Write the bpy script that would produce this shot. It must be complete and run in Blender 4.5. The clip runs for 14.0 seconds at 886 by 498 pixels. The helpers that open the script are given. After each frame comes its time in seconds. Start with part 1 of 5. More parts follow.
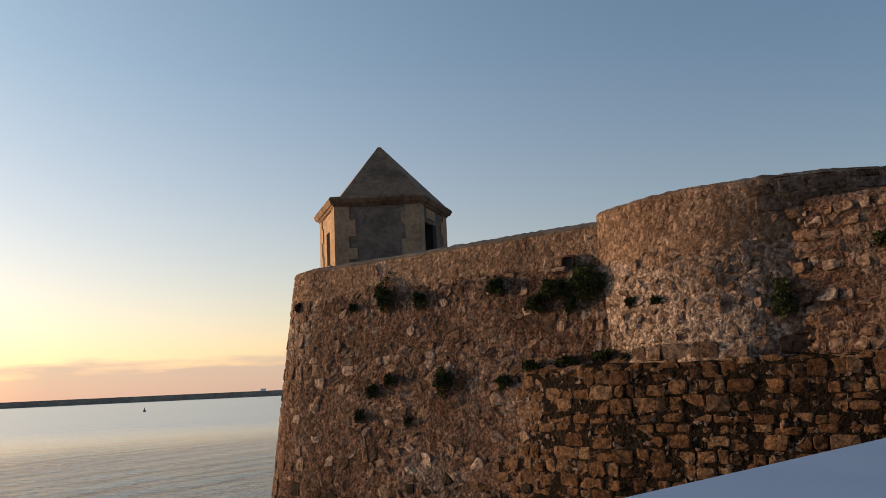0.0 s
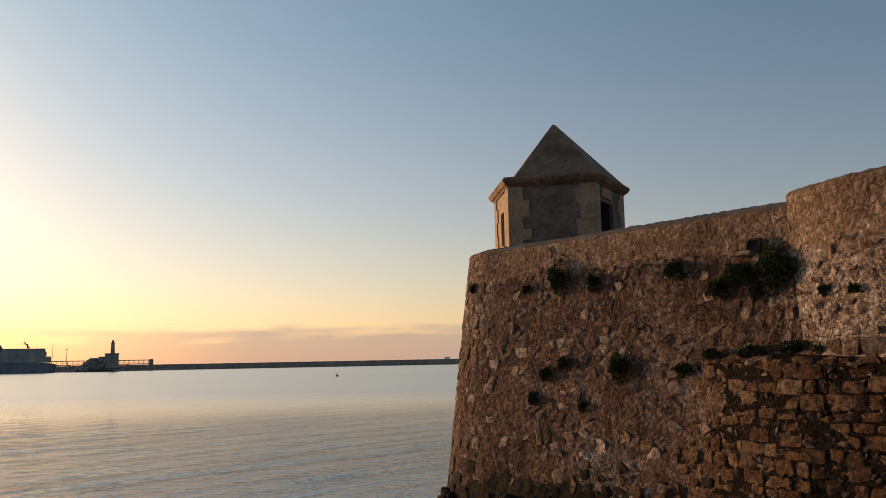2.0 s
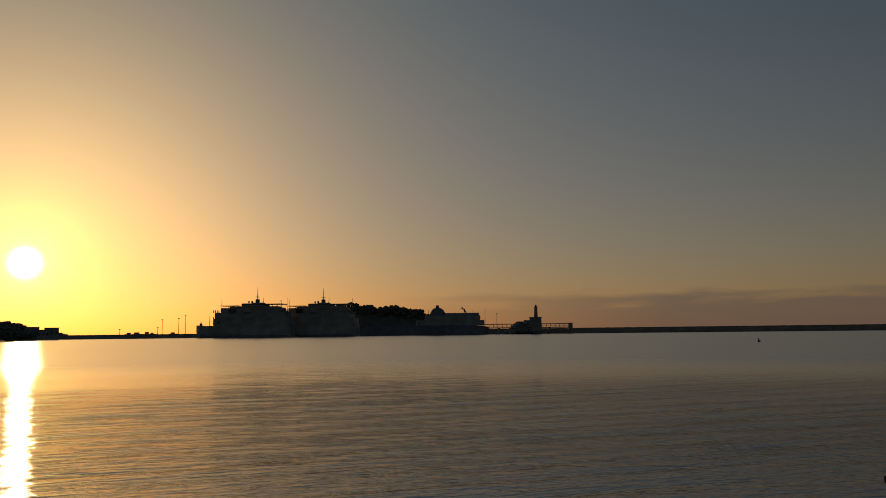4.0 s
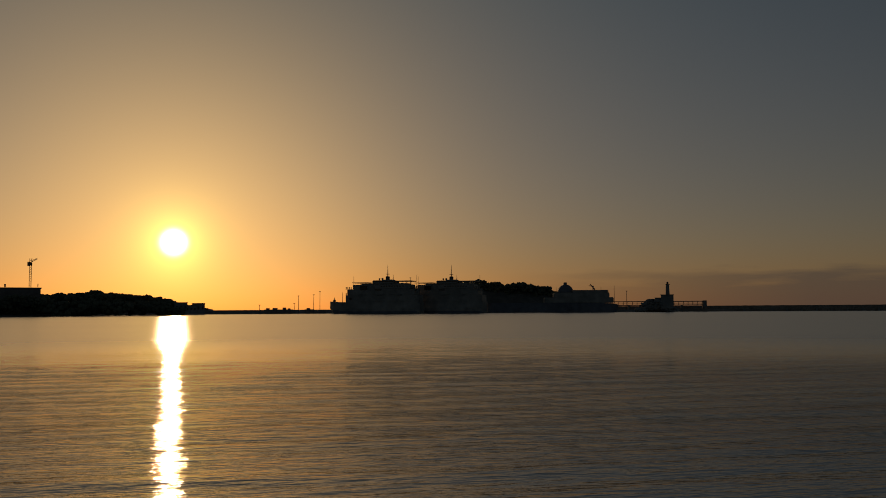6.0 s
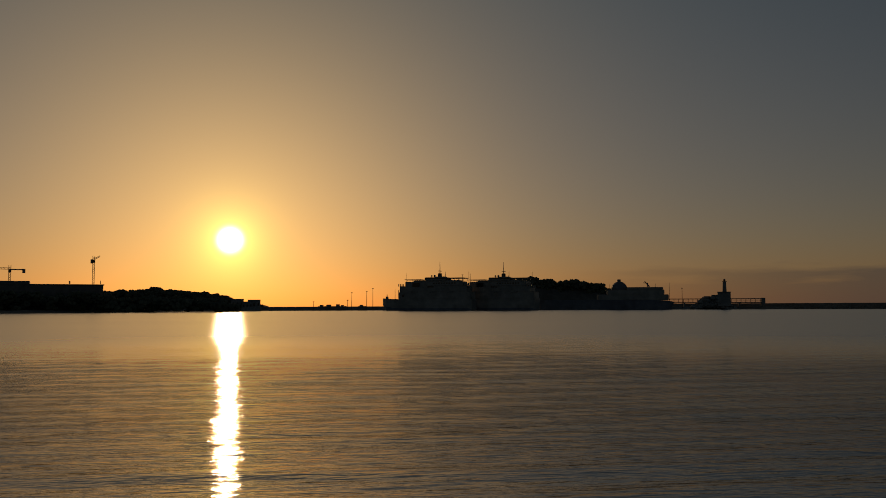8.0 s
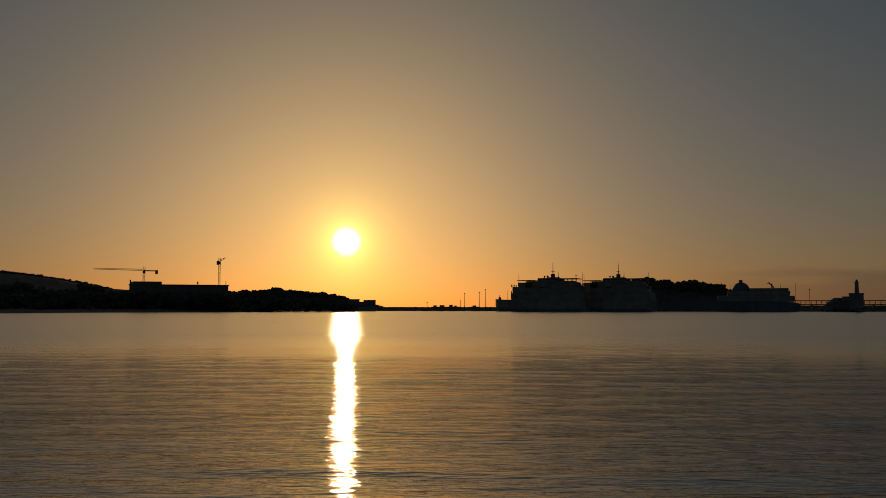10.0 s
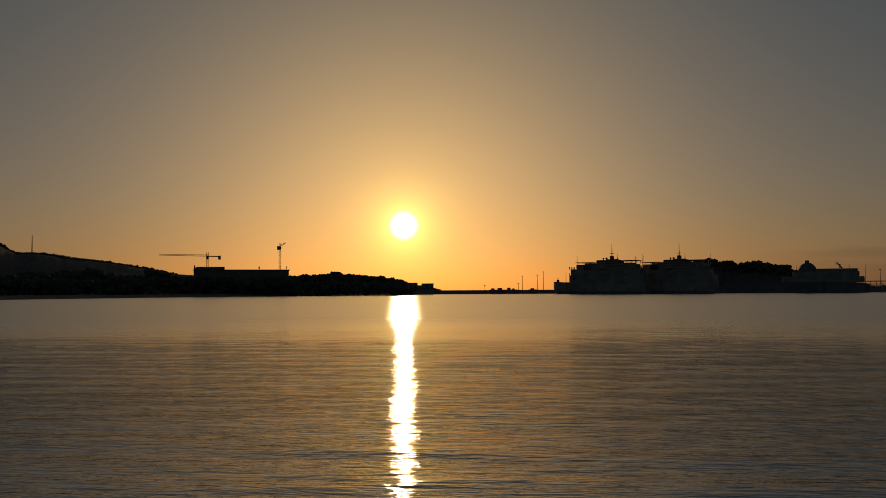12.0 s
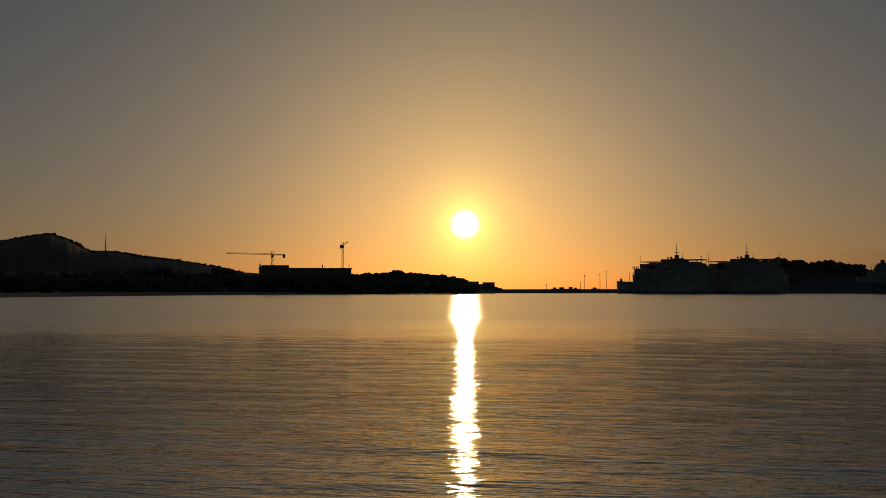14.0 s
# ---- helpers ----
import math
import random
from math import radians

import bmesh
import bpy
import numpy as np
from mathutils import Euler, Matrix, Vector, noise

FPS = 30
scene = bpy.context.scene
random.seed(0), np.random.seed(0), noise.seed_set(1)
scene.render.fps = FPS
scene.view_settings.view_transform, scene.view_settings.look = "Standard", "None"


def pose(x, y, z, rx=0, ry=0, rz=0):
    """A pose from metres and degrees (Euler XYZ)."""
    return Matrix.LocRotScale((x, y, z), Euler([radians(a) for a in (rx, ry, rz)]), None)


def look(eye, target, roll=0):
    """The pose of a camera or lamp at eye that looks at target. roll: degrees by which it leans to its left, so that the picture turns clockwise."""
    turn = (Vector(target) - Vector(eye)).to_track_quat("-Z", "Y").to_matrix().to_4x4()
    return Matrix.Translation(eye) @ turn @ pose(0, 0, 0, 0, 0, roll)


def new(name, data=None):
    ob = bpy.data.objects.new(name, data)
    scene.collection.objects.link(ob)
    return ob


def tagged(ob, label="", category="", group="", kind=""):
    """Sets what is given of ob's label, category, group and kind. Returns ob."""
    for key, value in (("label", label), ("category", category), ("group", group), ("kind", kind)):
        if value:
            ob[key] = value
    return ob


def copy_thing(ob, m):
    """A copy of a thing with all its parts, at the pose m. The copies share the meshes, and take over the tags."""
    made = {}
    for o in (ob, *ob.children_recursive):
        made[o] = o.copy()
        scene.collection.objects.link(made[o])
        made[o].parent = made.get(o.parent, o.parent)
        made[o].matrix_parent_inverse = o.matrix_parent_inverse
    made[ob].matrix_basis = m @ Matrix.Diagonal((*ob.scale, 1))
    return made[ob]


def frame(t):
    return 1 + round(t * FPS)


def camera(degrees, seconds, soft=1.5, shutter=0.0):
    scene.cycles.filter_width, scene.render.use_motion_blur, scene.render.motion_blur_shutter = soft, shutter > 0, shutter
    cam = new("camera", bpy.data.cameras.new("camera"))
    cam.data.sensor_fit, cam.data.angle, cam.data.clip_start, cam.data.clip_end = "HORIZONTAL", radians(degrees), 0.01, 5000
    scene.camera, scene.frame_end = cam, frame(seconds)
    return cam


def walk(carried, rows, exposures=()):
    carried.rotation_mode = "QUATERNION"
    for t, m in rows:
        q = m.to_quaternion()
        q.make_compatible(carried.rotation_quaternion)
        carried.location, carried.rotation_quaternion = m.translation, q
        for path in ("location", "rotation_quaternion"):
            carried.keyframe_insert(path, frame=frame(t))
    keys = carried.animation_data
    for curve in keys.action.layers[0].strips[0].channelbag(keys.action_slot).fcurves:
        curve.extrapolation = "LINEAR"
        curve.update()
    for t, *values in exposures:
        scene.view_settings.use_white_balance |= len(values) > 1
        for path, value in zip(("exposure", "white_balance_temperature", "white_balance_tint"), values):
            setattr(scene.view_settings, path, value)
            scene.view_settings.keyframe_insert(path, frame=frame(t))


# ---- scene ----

# ---- camera ----
cam = camera(56.19, 14.0, soft=0.9)
EYE_H = 4.0
PATH = [  # seconds, x, y, z, yaw, pitch, lean to the left
    (0.0, -0.197, -0.143, 3.700, -0.00, 9.26, -2.64),
    (0.5, -0.131, -0.167, 3.850, 1.00, 7.05, -3.04),
    (1.0, -0.050, -0.070, 4.050, 1.08, 6.57, -2.27),
    (1.5, 0.000, -0.020, 4.015, 3.99, 7.39, -1.72),
    (2.0, 0.000, 0.000, 4.000, 12.64, 7.66, -1.11),
    (2.5, 0.000, 0.000, 4.000, 22.63, 8.40, -1.42),
    (3.0, 0.000, 0.000, 4.000, 32.43, 8.10, -0.91),
    (3.5, 0.000, 0.000, 4.000, 38.08, 6.78, -0.72),
    (3.7, 0.000, 0.000, 4.000, 39.13, 6.20, -0.72),
    (5.8, 0.000, 0.000, 4.000, 48.88, 4.20, -0.37),
    (6.0, 0.000, 0.000, 4.000, 49.44, 4.13, -0.34),
    (6.5, 0.000, 0.000, 4.000, 50.35, 3.96, -0.27),
    (7.0, 0.000, 0.000, 4.000, 51.25, 3.85, -0.26),
    (9.3, 0.000, 0.000, 4.000, 57.53, 4.25, -0.04),
    (9.5, 0.000, 0.000, 4.000, 58.62, 4.26, 0.00),
    (10.0, 0.000, 0.000, 4.000, 60.81, 4.00, 0.03),
    (10.5, 0.000, 0.000, 4.000, 62.27, 3.55, -0.18),
    (11.0, 0.000, 0.000, 4.000, 63.44, 3.19, -0.19),
    (11.5, 0.000, 0.000, 4.000, 64.08, 2.97, -0.22),
    (12.0, 0.000, 0.000, 4.000, 64.77, 2.85, -0.33),
    (12.5, 0.000, 0.000, 4.000, 65.58, 2.81, -0.17),
    (13.0, 0.000, 0.000, 4.000, 66.75, 2.73, -0.03),
    (13.5, 0.000, 0.000, 4.000, 68.02, 2.66, 0.04),
    (14.0, 0.000, 0.000, 4.000, 69.00, 2.78, -0.07),
]


def aim(x, y, z, yaw, pitch, lean):
    return pose(x, y, z, 0, 0, yaw) @ pose(0, 0, 0, 90 + pitch) @ pose(0, 0, 0, 0, 0, lean)


EXPOSURES = [(0.0, 0.38, 6450, 10), (1.5, 0.42, 6450, 10), (2.0, 0.08, 6650, 10), (2.5, -0.40, 6900, 10), (3.0, -0.98, 7050, 10), (3.5, -1.66, 7100, 10), (3.7, -1.87, 7100, 10),
             (5.8, -2.85, 7000, 10), (7.0, -2.88, 6950, 10), (9.5, -2.95, 6950, 10), (14.0, -2.9, 6950, 10)]
walk(cam, [(r[0], aim(*r[1:])) for r in PATH], EXPOSURES)

# ---- sun and sky ----
SUN_AZ, SUN_EL = 67.47, 4.47      # degrees to the left of +y, degrees up
SUN_DIR = Vector((-math.sin(radians(SUN_AZ)) * math.cos(radians(SUN_EL)), math.cos(radians(SUN_AZ)) * math.cos(radians(SUN_EL)), math.sin(radians(SUN_EL))))


def build_world():
    """Clear dusk sky: scattering sky, warm haze round the sun and along the horizon, a low cloud bank out at sea."""
    world = bpy.data.worlds.new("dusk_sky")
    scene.world = world
    world.use_nodes = True
    nt = world.node_tree
    nt.nodes.clear()
    nd, ln = nt.nodes.new, nt.links.new

    def math_node(op, a, b=0.0, c=0.0, clamp=False):
        m = nd("ShaderNodeMath")
        m.operation, m.use_clamp = op, clamp
        for sock, v in zip(m.inputs, (a, b, c)):
            if isinstance(v, (int, float)):
                sock.default_value = v
            else:
                ln(v, sock)
        return m.outputs[0]

    def colour(op, fac, a, b):
        m = nd("ShaderNodeMix")
        m.data_type, m.blend_type, m.clamp_factor = "RGBA", op, False
        for sock, v in ((m.inputs[0], fac), (m.inputs[6], a), (m.inputs[7], b)):
            if isinstance(v, (int, float)):
                sock.default_value = v
            elif isinstance(v, tuple):
                sock.default_value = (*v, 1)
            else:
                ln(v, sock)
        return m.outputs[2]

    way = nd("ShaderNodeTexCoord").outputs["Generated"]
    dot = nd("ShaderNodeVectorMath")
    dot.operation = "DOT_PRODUCT"
    ln(way, dot.inputs[0])
    dot.inputs[1].default_value = SUN_DIR
    off_sun = math_node("MULTIPLY", math_node("ARCCOSINE", math_node("MINIMUM", dot.outputs["Value"], 0.9999999)), 57.2958)
    sep = nd("ShaderNodeSeparateXYZ")
    ln(way, sep.inputs[0])
    up = math_node("MULTIPLY", math_node("ARCSINE", math_node("MAXIMUM", sep.outputs[2], 0.0)), 57.2958)

    def falloff(width, power=1.0):
        x = math_node("POWER", math_node("DIVIDE", off_sun, width), power)
        return math_node("EXPONENT", math_node("MULTIPLY", x, -1.0))

    sky = nd("ShaderNodeTexSky")
    sky.sky_type, sky.sun_disc = "NISHITA", False
    sky.sun_elevation, sky.sun_rotation = radians(SUN_EL), radians(-SUN_AZ)
    sky.air_density, sky.dust_density, sky.ozone_density = 1.0, 0.6, 1.0
    total = colour("MULTIPLY", 1.0, sky.outputs[0], SKY_TINT)
    # haze lying along the horizon
    low = math_node("EXPONENT", math_node("MULTIPLY", up, -1.0 / 9.0))
    total = colour("ADD", math_node("MULTIPLY", low, falloff(95.0, 3.0)), total, HAZE)
    # forward scattering round the sun: warmer near the horizon
    warm = math_node("DIVIDE", up, 22.0, clamp=True)
    wide = colour("MIX", warm, WIDE_LOW, WIDE_HIGH)
    total = colour("ADD", falloff(28.0), total, wide)
    total = colour("ADD", falloff(12.0, 1.4), total, NEAR)
    # the long way through the air reddens what lies low
    total = colour("MULTIPLY", math_node("EXPONENT", math_node("MULTIPLY", up, -1.0 / 7.0)), total, RED_LOW)
    # and dims the glow close above the horizon
    murk = math_node("MULTIPLY", math_node("EXPONENT", math_node("MULTIPLY", up, -1.0 / 2.6)), falloff(38.0, 2.0))
    total = colour("MULTIPLY", murk, total, MURK)
    total = colour("ADD", falloff(1.3), total, CORE)
    total = colour("ADD", falloff(0.70, 3.0), total, DISC)
    # cloud bank low over the sea, away from the sun
    mp = nd("ShaderNodeMapping")
    mp.inputs["Scale"].default_value = (5.0, 5.0, 42.0)
    ln(way, mp.inputs[0])
    cl = nd("ShaderNodeTexNoise")
    cl.inputs["Scale"].default_value, cl.inputs["Detail"].default_value = 1.6, 6.0
    ln(mp.outputs[0], cl.inputs["Vector"])
    edge = math_node("SUBTRACT", math_node("MULTIPLY_ADD", cl.outputs["Fac"], 3.6, 0.75), up)
    bank = math_node("MULTIPLY", edge, 1.1, clamp=True)
    away = math_node("MULTIPLY", math_node("SUBTRACT", off_sun, 22.0), 0.05, clamp=True)
    total = colour("MIX", math_node("MULTIPLY", math_node("MULTIPLY", bank, away), 0.62), total, CLOUD)
    bg, out = nd("ShaderNodeBackground"), nd("ShaderNodeOutputWorld")
    ln(total, bg.inputs[0])
    bg.inputs[1].default_value = 0.15
    ln(bg.outputs[0], out.inputs[0])


RED_LOW = (1.10, 0.81, 0.71)
MURK = (0.84, 0.72, 0.72)
SKY_TINT = (0.67, 0.85, 1.16)
HAZE = (2.15, 1.72, 1.6)
WIDE_LOW, WIDE_HIGH = (7.8, 4.8, 2.5), (3.8, 4.3, 3.6)
NEAR, CORE, DISC = (22.0, 11.6, 1.7), (80.0, 62.0, 12.0), (240.0, 240.0, 220.0)
CLOUD = (2.35, 2.02, 1.98)
build_world()
sun = new("sun", bpy.data.lights.new("sun", "SUN"))
sun.data.energy, sun.data.angle, sun.data.color = 2.7, radians(0.53), (1.0, 0.58, 0.31)
sun.matrix_world = look(SUN_DIR * 100, (0, 0, 0))

# ---- materials ----
def material(name, rough=0.8, metal=0.0):
    m = bpy.data.materials.new(name)
    m.use_nodes = True
    b = m.node_tree.nodes["Principled BSDF"]
    b.inputs["Roughness"].default_value, b.inputs["Metallic"].default_value = rough, metal
    return m, m.node_tree, b


def coords(nt, scale=(1, 1, 1), kind="Object"):
    tc, mp = nt.nodes.new("ShaderNodeTexCoord"), nt.nodes.new("ShaderNodeMapping")
    mp.inputs["Scale"].default_value = scale
    nt.links.new(tc.outputs[kind], mp.inputs[0])
    return mp.outputs[0]


def noise_tex(nt, vec, scale, detail=5.0, rough=0.6):
    n = nt.nodes.new("ShaderNodeTexNoise")
    n.inputs["Scale"].default_value, n.inputs["Detail"].default_value, n.inputs["Roughness"].default_value = scale, detail, rough
    nt.links.new(vec, n.inputs["Vector"])
    return n.outputs["Fac"]


def ramp(nt, fac, stops):
    r = nt.nodes.new("ShaderNodeValToRGB")
    while len(r.color_ramp.elements) < len(stops):
        r.color_ramp.elements.new(0.5)
    for e, (p, c) in zip(r.color_ramp.elements, stops):
        e.position, e.color = p, (*c, 1)
    nt.links.new(fac, r.inputs[0])
    return r.outputs[0]


def mix(nt, fac, a, b, how="MIX"):
    m = nt.nodes.new("ShaderNodeMix")
    m.data_type, m.blend_type = "RGBA", how
    for sock, v in ((m.inputs[0], fac), (m.inputs[6], a), (m.inputs[7], b)):
        if isinstance(v, (int, float)):
            sock.default_value = v
        elif isinstance(v, tuple):
            sock.default_value = (*v, 1)
        else:
            nt.links.new(v, sock)
    return m.outputs[2]


def bump(nt, b, height, strength=0.5, dist=0.02):
    n = nt.nodes.new("ShaderNodeBump")
    n.inputs["Strength"].default_value, n.inputs["Distance"].default_value = strength, dist
    nt.links.new(height, n.inputs["Height"])
    nt.links.new(n.outputs[0], b.inputs["Normal"])


def mottled(name, colours, big=0.4, fine=6.0, rough=0.9, relief=0.03, strength=0.7, metal=0.0, shine=0.5):
    """A surface with broad stains, fine grain and relief. colours: dark, middle, light."""
    m, nt, b = material(name, rough, metal)
    b.inputs["Specular IOR Level"].default_value = shine
    v = coords(nt, kind="Object")
    wide, grain = noise_tex(nt, v, big, 6, 0.65), noise_tex(nt, v, fine, 8, 0.7)
    c1 = ramp(nt, wide, [(0.3, colours[0]), (0.5, colours[1]), (0.7, colours[2])])
    c2 = ramp(nt, grain, [(0.25, (0.45, 0.45, 0.45)), (0.75, (1.35, 1.35, 1.35))])
    nt.links.new(mix(nt, 1.0, c1, c2, "MULTIPLY"), b.inputs["Base Color"])
    bump(nt, b, grain, strength, relief)
    return m


def stone_material(name, per_island, gain=1.0, hue=(1, 1, 1), relief=0.22):
    """Weathered limestone: each stone its own shade between grey, buff and ochre."""
    m, nt, b = material(name, 0.95)
    b.inputs["Specular IOR Level"].default_value = 0.12
    v = nt.nodes.new("ShaderNodeNewGeometry").outputs["Position"]
    if per_island:
        rnd = nt.nodes.new("ShaderNodeNewGeometry").outputs["Random Per Island"]
    else:
        rnd = nt.nodes.new("ShaderNodeObjectInfo").outputs["Random"]
    base = ramp(nt, rnd, [(0.0, (0.15, 0.10, 0.073)), (0.3, (0.215, 0.15, 0.11)), (0.6, (0.26, 0.19, 0.145)), (0.85, (0.32, 0.25, 0.205)), (1.0, (0.42, 0.36, 0.31))])
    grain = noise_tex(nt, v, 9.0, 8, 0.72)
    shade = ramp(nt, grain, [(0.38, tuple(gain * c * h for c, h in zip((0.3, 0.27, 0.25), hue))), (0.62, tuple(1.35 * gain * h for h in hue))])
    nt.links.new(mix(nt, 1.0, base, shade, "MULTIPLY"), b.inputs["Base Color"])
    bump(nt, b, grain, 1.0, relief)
    return m


def rubble_cells(nt, v, scale):
    """Small stones bedded in the mortar: a shade for each, and the relief of their edges."""
    warp = nt.nodes.new("ShaderNodeTexNoise")
    warp.inputs["Scale"].default_value = scale * 0.9
    nt.links.new(v, warp.inputs["Vector"])
    add = nt.nodes.new("ShaderNodeMix")
    add.data_type, add.blend_type = "RGBA", "LINEAR_LIGHT"
    add.inputs[0].default_value = 0.11
    nt.links.new(v, add.inputs[6])
    nt.links.new(warp.outputs["Color"], add.inputs[7])
    cells, edge = nt.nodes.new("ShaderNodeTexVoronoi"), nt.nodes.new("ShaderNodeTexVoronoi")
    edge.feature = "DISTANCE_TO_EDGE"
    for n in (cells, edge):
        n.inputs["Scale"].default_value = scale
        nt.links.new(add.outputs[2], n.inputs["Vector"])
    sep = nt.nodes.new("ShaderNodeSeparateColor")
    nt.links.new(cells.outputs["Color"], sep.inputs[0])
    return sep.outputs[0], edge.outputs["Distance"]


def wall_material(name, colours, scale=7.0, even=0.0):
    """Old lime mortar with small rubble: red-brown earth, grey lichen, ochre patches."""
    m, nt, b = material(name, 0.95)
    b.inputs["Specular IOR Level"].default_value = 0.12
    v = coords(nt)
    wide, mid, fine = noise_tex(nt, v, 0.5, 5, 0.6), noise_tex(nt, v, 2.4, 6, 0.7), noise_tex(nt, v, 14.0, 6, 0.62)
    shade, edge = rubble_cells(nt, v, scale)
    c = ramp(nt, wide, [(0.32, colours[0]), (0.45, colours[1]), (0.56, colours[2]), (0.7, colours[3])])
    d = ramp(nt, mid, [(0.3, (0.6, 0.55, 0.53)), (0.5, (1, 1, 1)), (0.72, (1.4, 1.38, 1.36))])
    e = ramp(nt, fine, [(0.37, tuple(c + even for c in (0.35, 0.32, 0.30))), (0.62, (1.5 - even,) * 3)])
    f = ramp(nt, shade, [(0.0, (0.7, 0.66, 0.63)), (0.6, (1.0, 0.98, 0.96)), (1.0, (1.45, 1.45, 1.47))])
    col = mix(nt, 1.0, mix(nt, 1.0, c, d, "MULTIPLY"), mix(nt, 1.0, e, f, "MULTIPLY"), "MULTIPLY")
    nt.links.new(col, b.inputs["Base Color"])
    er = ramp(nt, edge, [(0.0, (0.3, 0.3, 0.3)), (0.3, (1, 1, 1))])
    mt = nt.nodes.new("ShaderNodeMath")
    mt.operation = "MULTIPLY_ADD"
    mt.inputs[1].default_value = 3.5
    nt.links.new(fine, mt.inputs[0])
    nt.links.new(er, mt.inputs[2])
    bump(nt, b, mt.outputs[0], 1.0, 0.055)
    return m


def water_material():
    """Small wind ripples whose crests lie across the way to the sun."""
    m, nt, b = material("sea_water", 1.0)
    b.inputs["Base Color"].default_value = (0.012, 0.014, 0.012, 1)
    b.inputs["Specular IOR Level"].default_value = 0.0
    gloss, fres, blend = nt.nodes.new("ShaderNodeBsdfGlossy"), nt.nodes.new("ShaderNodeFresnel"), nt.nodes.new("ShaderNodeMixShader")
    gloss.distribution = "BECKMANN"
    fres.inputs["IOR"].default_value = 1.33
    # ripples too small to build tilt the surface to the eye and halve the mirror
    part_of = nt.nodes.new("ShaderNodeMath")
    part_of.operation = "MULTIPLY"
    nt.links.new(fres.outputs[0], part_of.inputs[0])
    nt.links.new(part_of.outputs[0], blend.inputs[0])
    nt.links.new(b.outputs[0], blend.inputs[1])
    nt.links.new(gloss.outputs[0], blend.inputs[2])
    nt.links.new(blend.outputs[0], nt.nodes["Material Output"].inputs["Surface"])
    tc, turn = nt.nodes.new("ShaderNodeTexCoord"), nt.nodes.new("ShaderNodeMapping")
    nt.links.new(tc.outputs["Object"], turn.inputs[0])
    turn.inputs["Rotation"].default_value = (0, 0, radians(-60))
    heights = []
    for sx, sy, scale in ((0.24, 1.0, 3.6), (0.24, 1.0, 0.9), (0.45, 1.0, 0.32)):
        mp = nt.nodes.new("ShaderNodeMapping")
        mp.inputs["Scale"].default_value = (sx, sy, 1)
        nt.links.new(turn.outputs[0], mp.inputs[0])
        heights.append(noise_tex(nt, mp.outputs[0], scale, 4, 0.55))
    # calmer and rougher lanes on the surface
    lanes = nt.nodes.new("ShaderNodeMapping")
    lanes.inputs["Scale"].default_value = (0.006, 0.03, 1)
    nt.links.new(turn.outputs[0], lanes.inputs[0])
    drift = noise_tex(nt, lanes.outputs[0], 1.0, 3, 0.5)
    lane = ramp(nt, drift, [(0.38, (0.6, 0.6, 0.6)), (0.6, (1, 1, 1))])
    # wind ripples off the quay, calmer water beyond a wandering edge
    spot, far_off, edge = nt.nodes.new("ShaderNodeNewGeometry"), nt.nodes.new("ShaderNodeVectorMath"), nt.nodes.new("ShaderNodeMath")
    far_off.operation, edge.operation = "LENGTH", "MULTIPLY_ADD"
    nt.links.new(spot.outputs["Position"], far_off.inputs[0])
    nt.links.new(drift, edge.inputs[0])
    edge.inputs[1].default_value = -55.0
    nt.links.new(far_off.outputs["Value"], edge.inputs[2])

    def outwards(d0, d1, a, b):
        r = nt.nodes.new("ShaderNodeMapRange")
        r.interpolation_type = "SMOOTHSTEP"
        for sock, val in zip(("From Min", "From Max", "To Min", "To Max"), (d0, d1, a, b)):
            r.inputs[sock].default_value = val
        nt.links.new(edge.outputs[0], r.inputs["Value"])
        return r.outputs[0]

    nt.links.new(outwards(0.0, 70.0, 0.51, 0.88), part_of.inputs[1])
    nt.links.new(outwards(30.0, 95.0, 0.10, 0.28), gloss.inputs["Roughness"])
    calm = nt.nodes.new("ShaderNodeMath")
    calm.operation = "MULTIPLY"
    nt.links.new(lane, calm.inputs[0])
    nt.links.new(outwards(12.0, 55.0, 1.3, 0.75), calm.inputs[1])
    mt = nt.nodes.new("ShaderNodeMath")
    mt.operation = "MULTIPLY_ADD"
    mt.inputs[1].default_value = 1.6
    nt.links.new(heights[1], mt.inputs[0])
    m3 = nt.nodes.new("ShaderNodeMath")
    m3.operation = "MULTIPLY_ADD"
    m3.inputs[1].default_value = 2.0
    nt.links.new(heights[2], m3.inputs[0])
    nt.links.new(heights[0], m3.inputs[2])
    nt.links.new(m3.outputs[0], mt.inputs[2])
    ml = nt.nodes.new("ShaderNodeMath")
    ml.operation = "MULTIPLY"
    nt.links.new(mt.outputs[0], ml.inputs[0])
    nt.links.new(calm.outputs[0], ml.inputs[1])
    bump(nt, b, ml.outputs[0], 1.0, 0.046)
    for sock in (gloss.inputs["Normal"], fres.inputs["Normal"]):
        nt.links.new(b.inputs["Normal"].links[0].from_socket, sock)
    return m


def white_material():
    """Smooth white paint, faintly uneven."""
    m, nt, b = material("white_paint", 0.5)
    v = coords(nt)
    nt.links.new(ramp(nt, noise_tex(nt, v, 2.0, 4, 0.5), [(0.3, (0.62, 0.67, 0.76)), (0.7, (0.69, 0.73, 0.80))]), b.inputs["Base Color"])
    return m


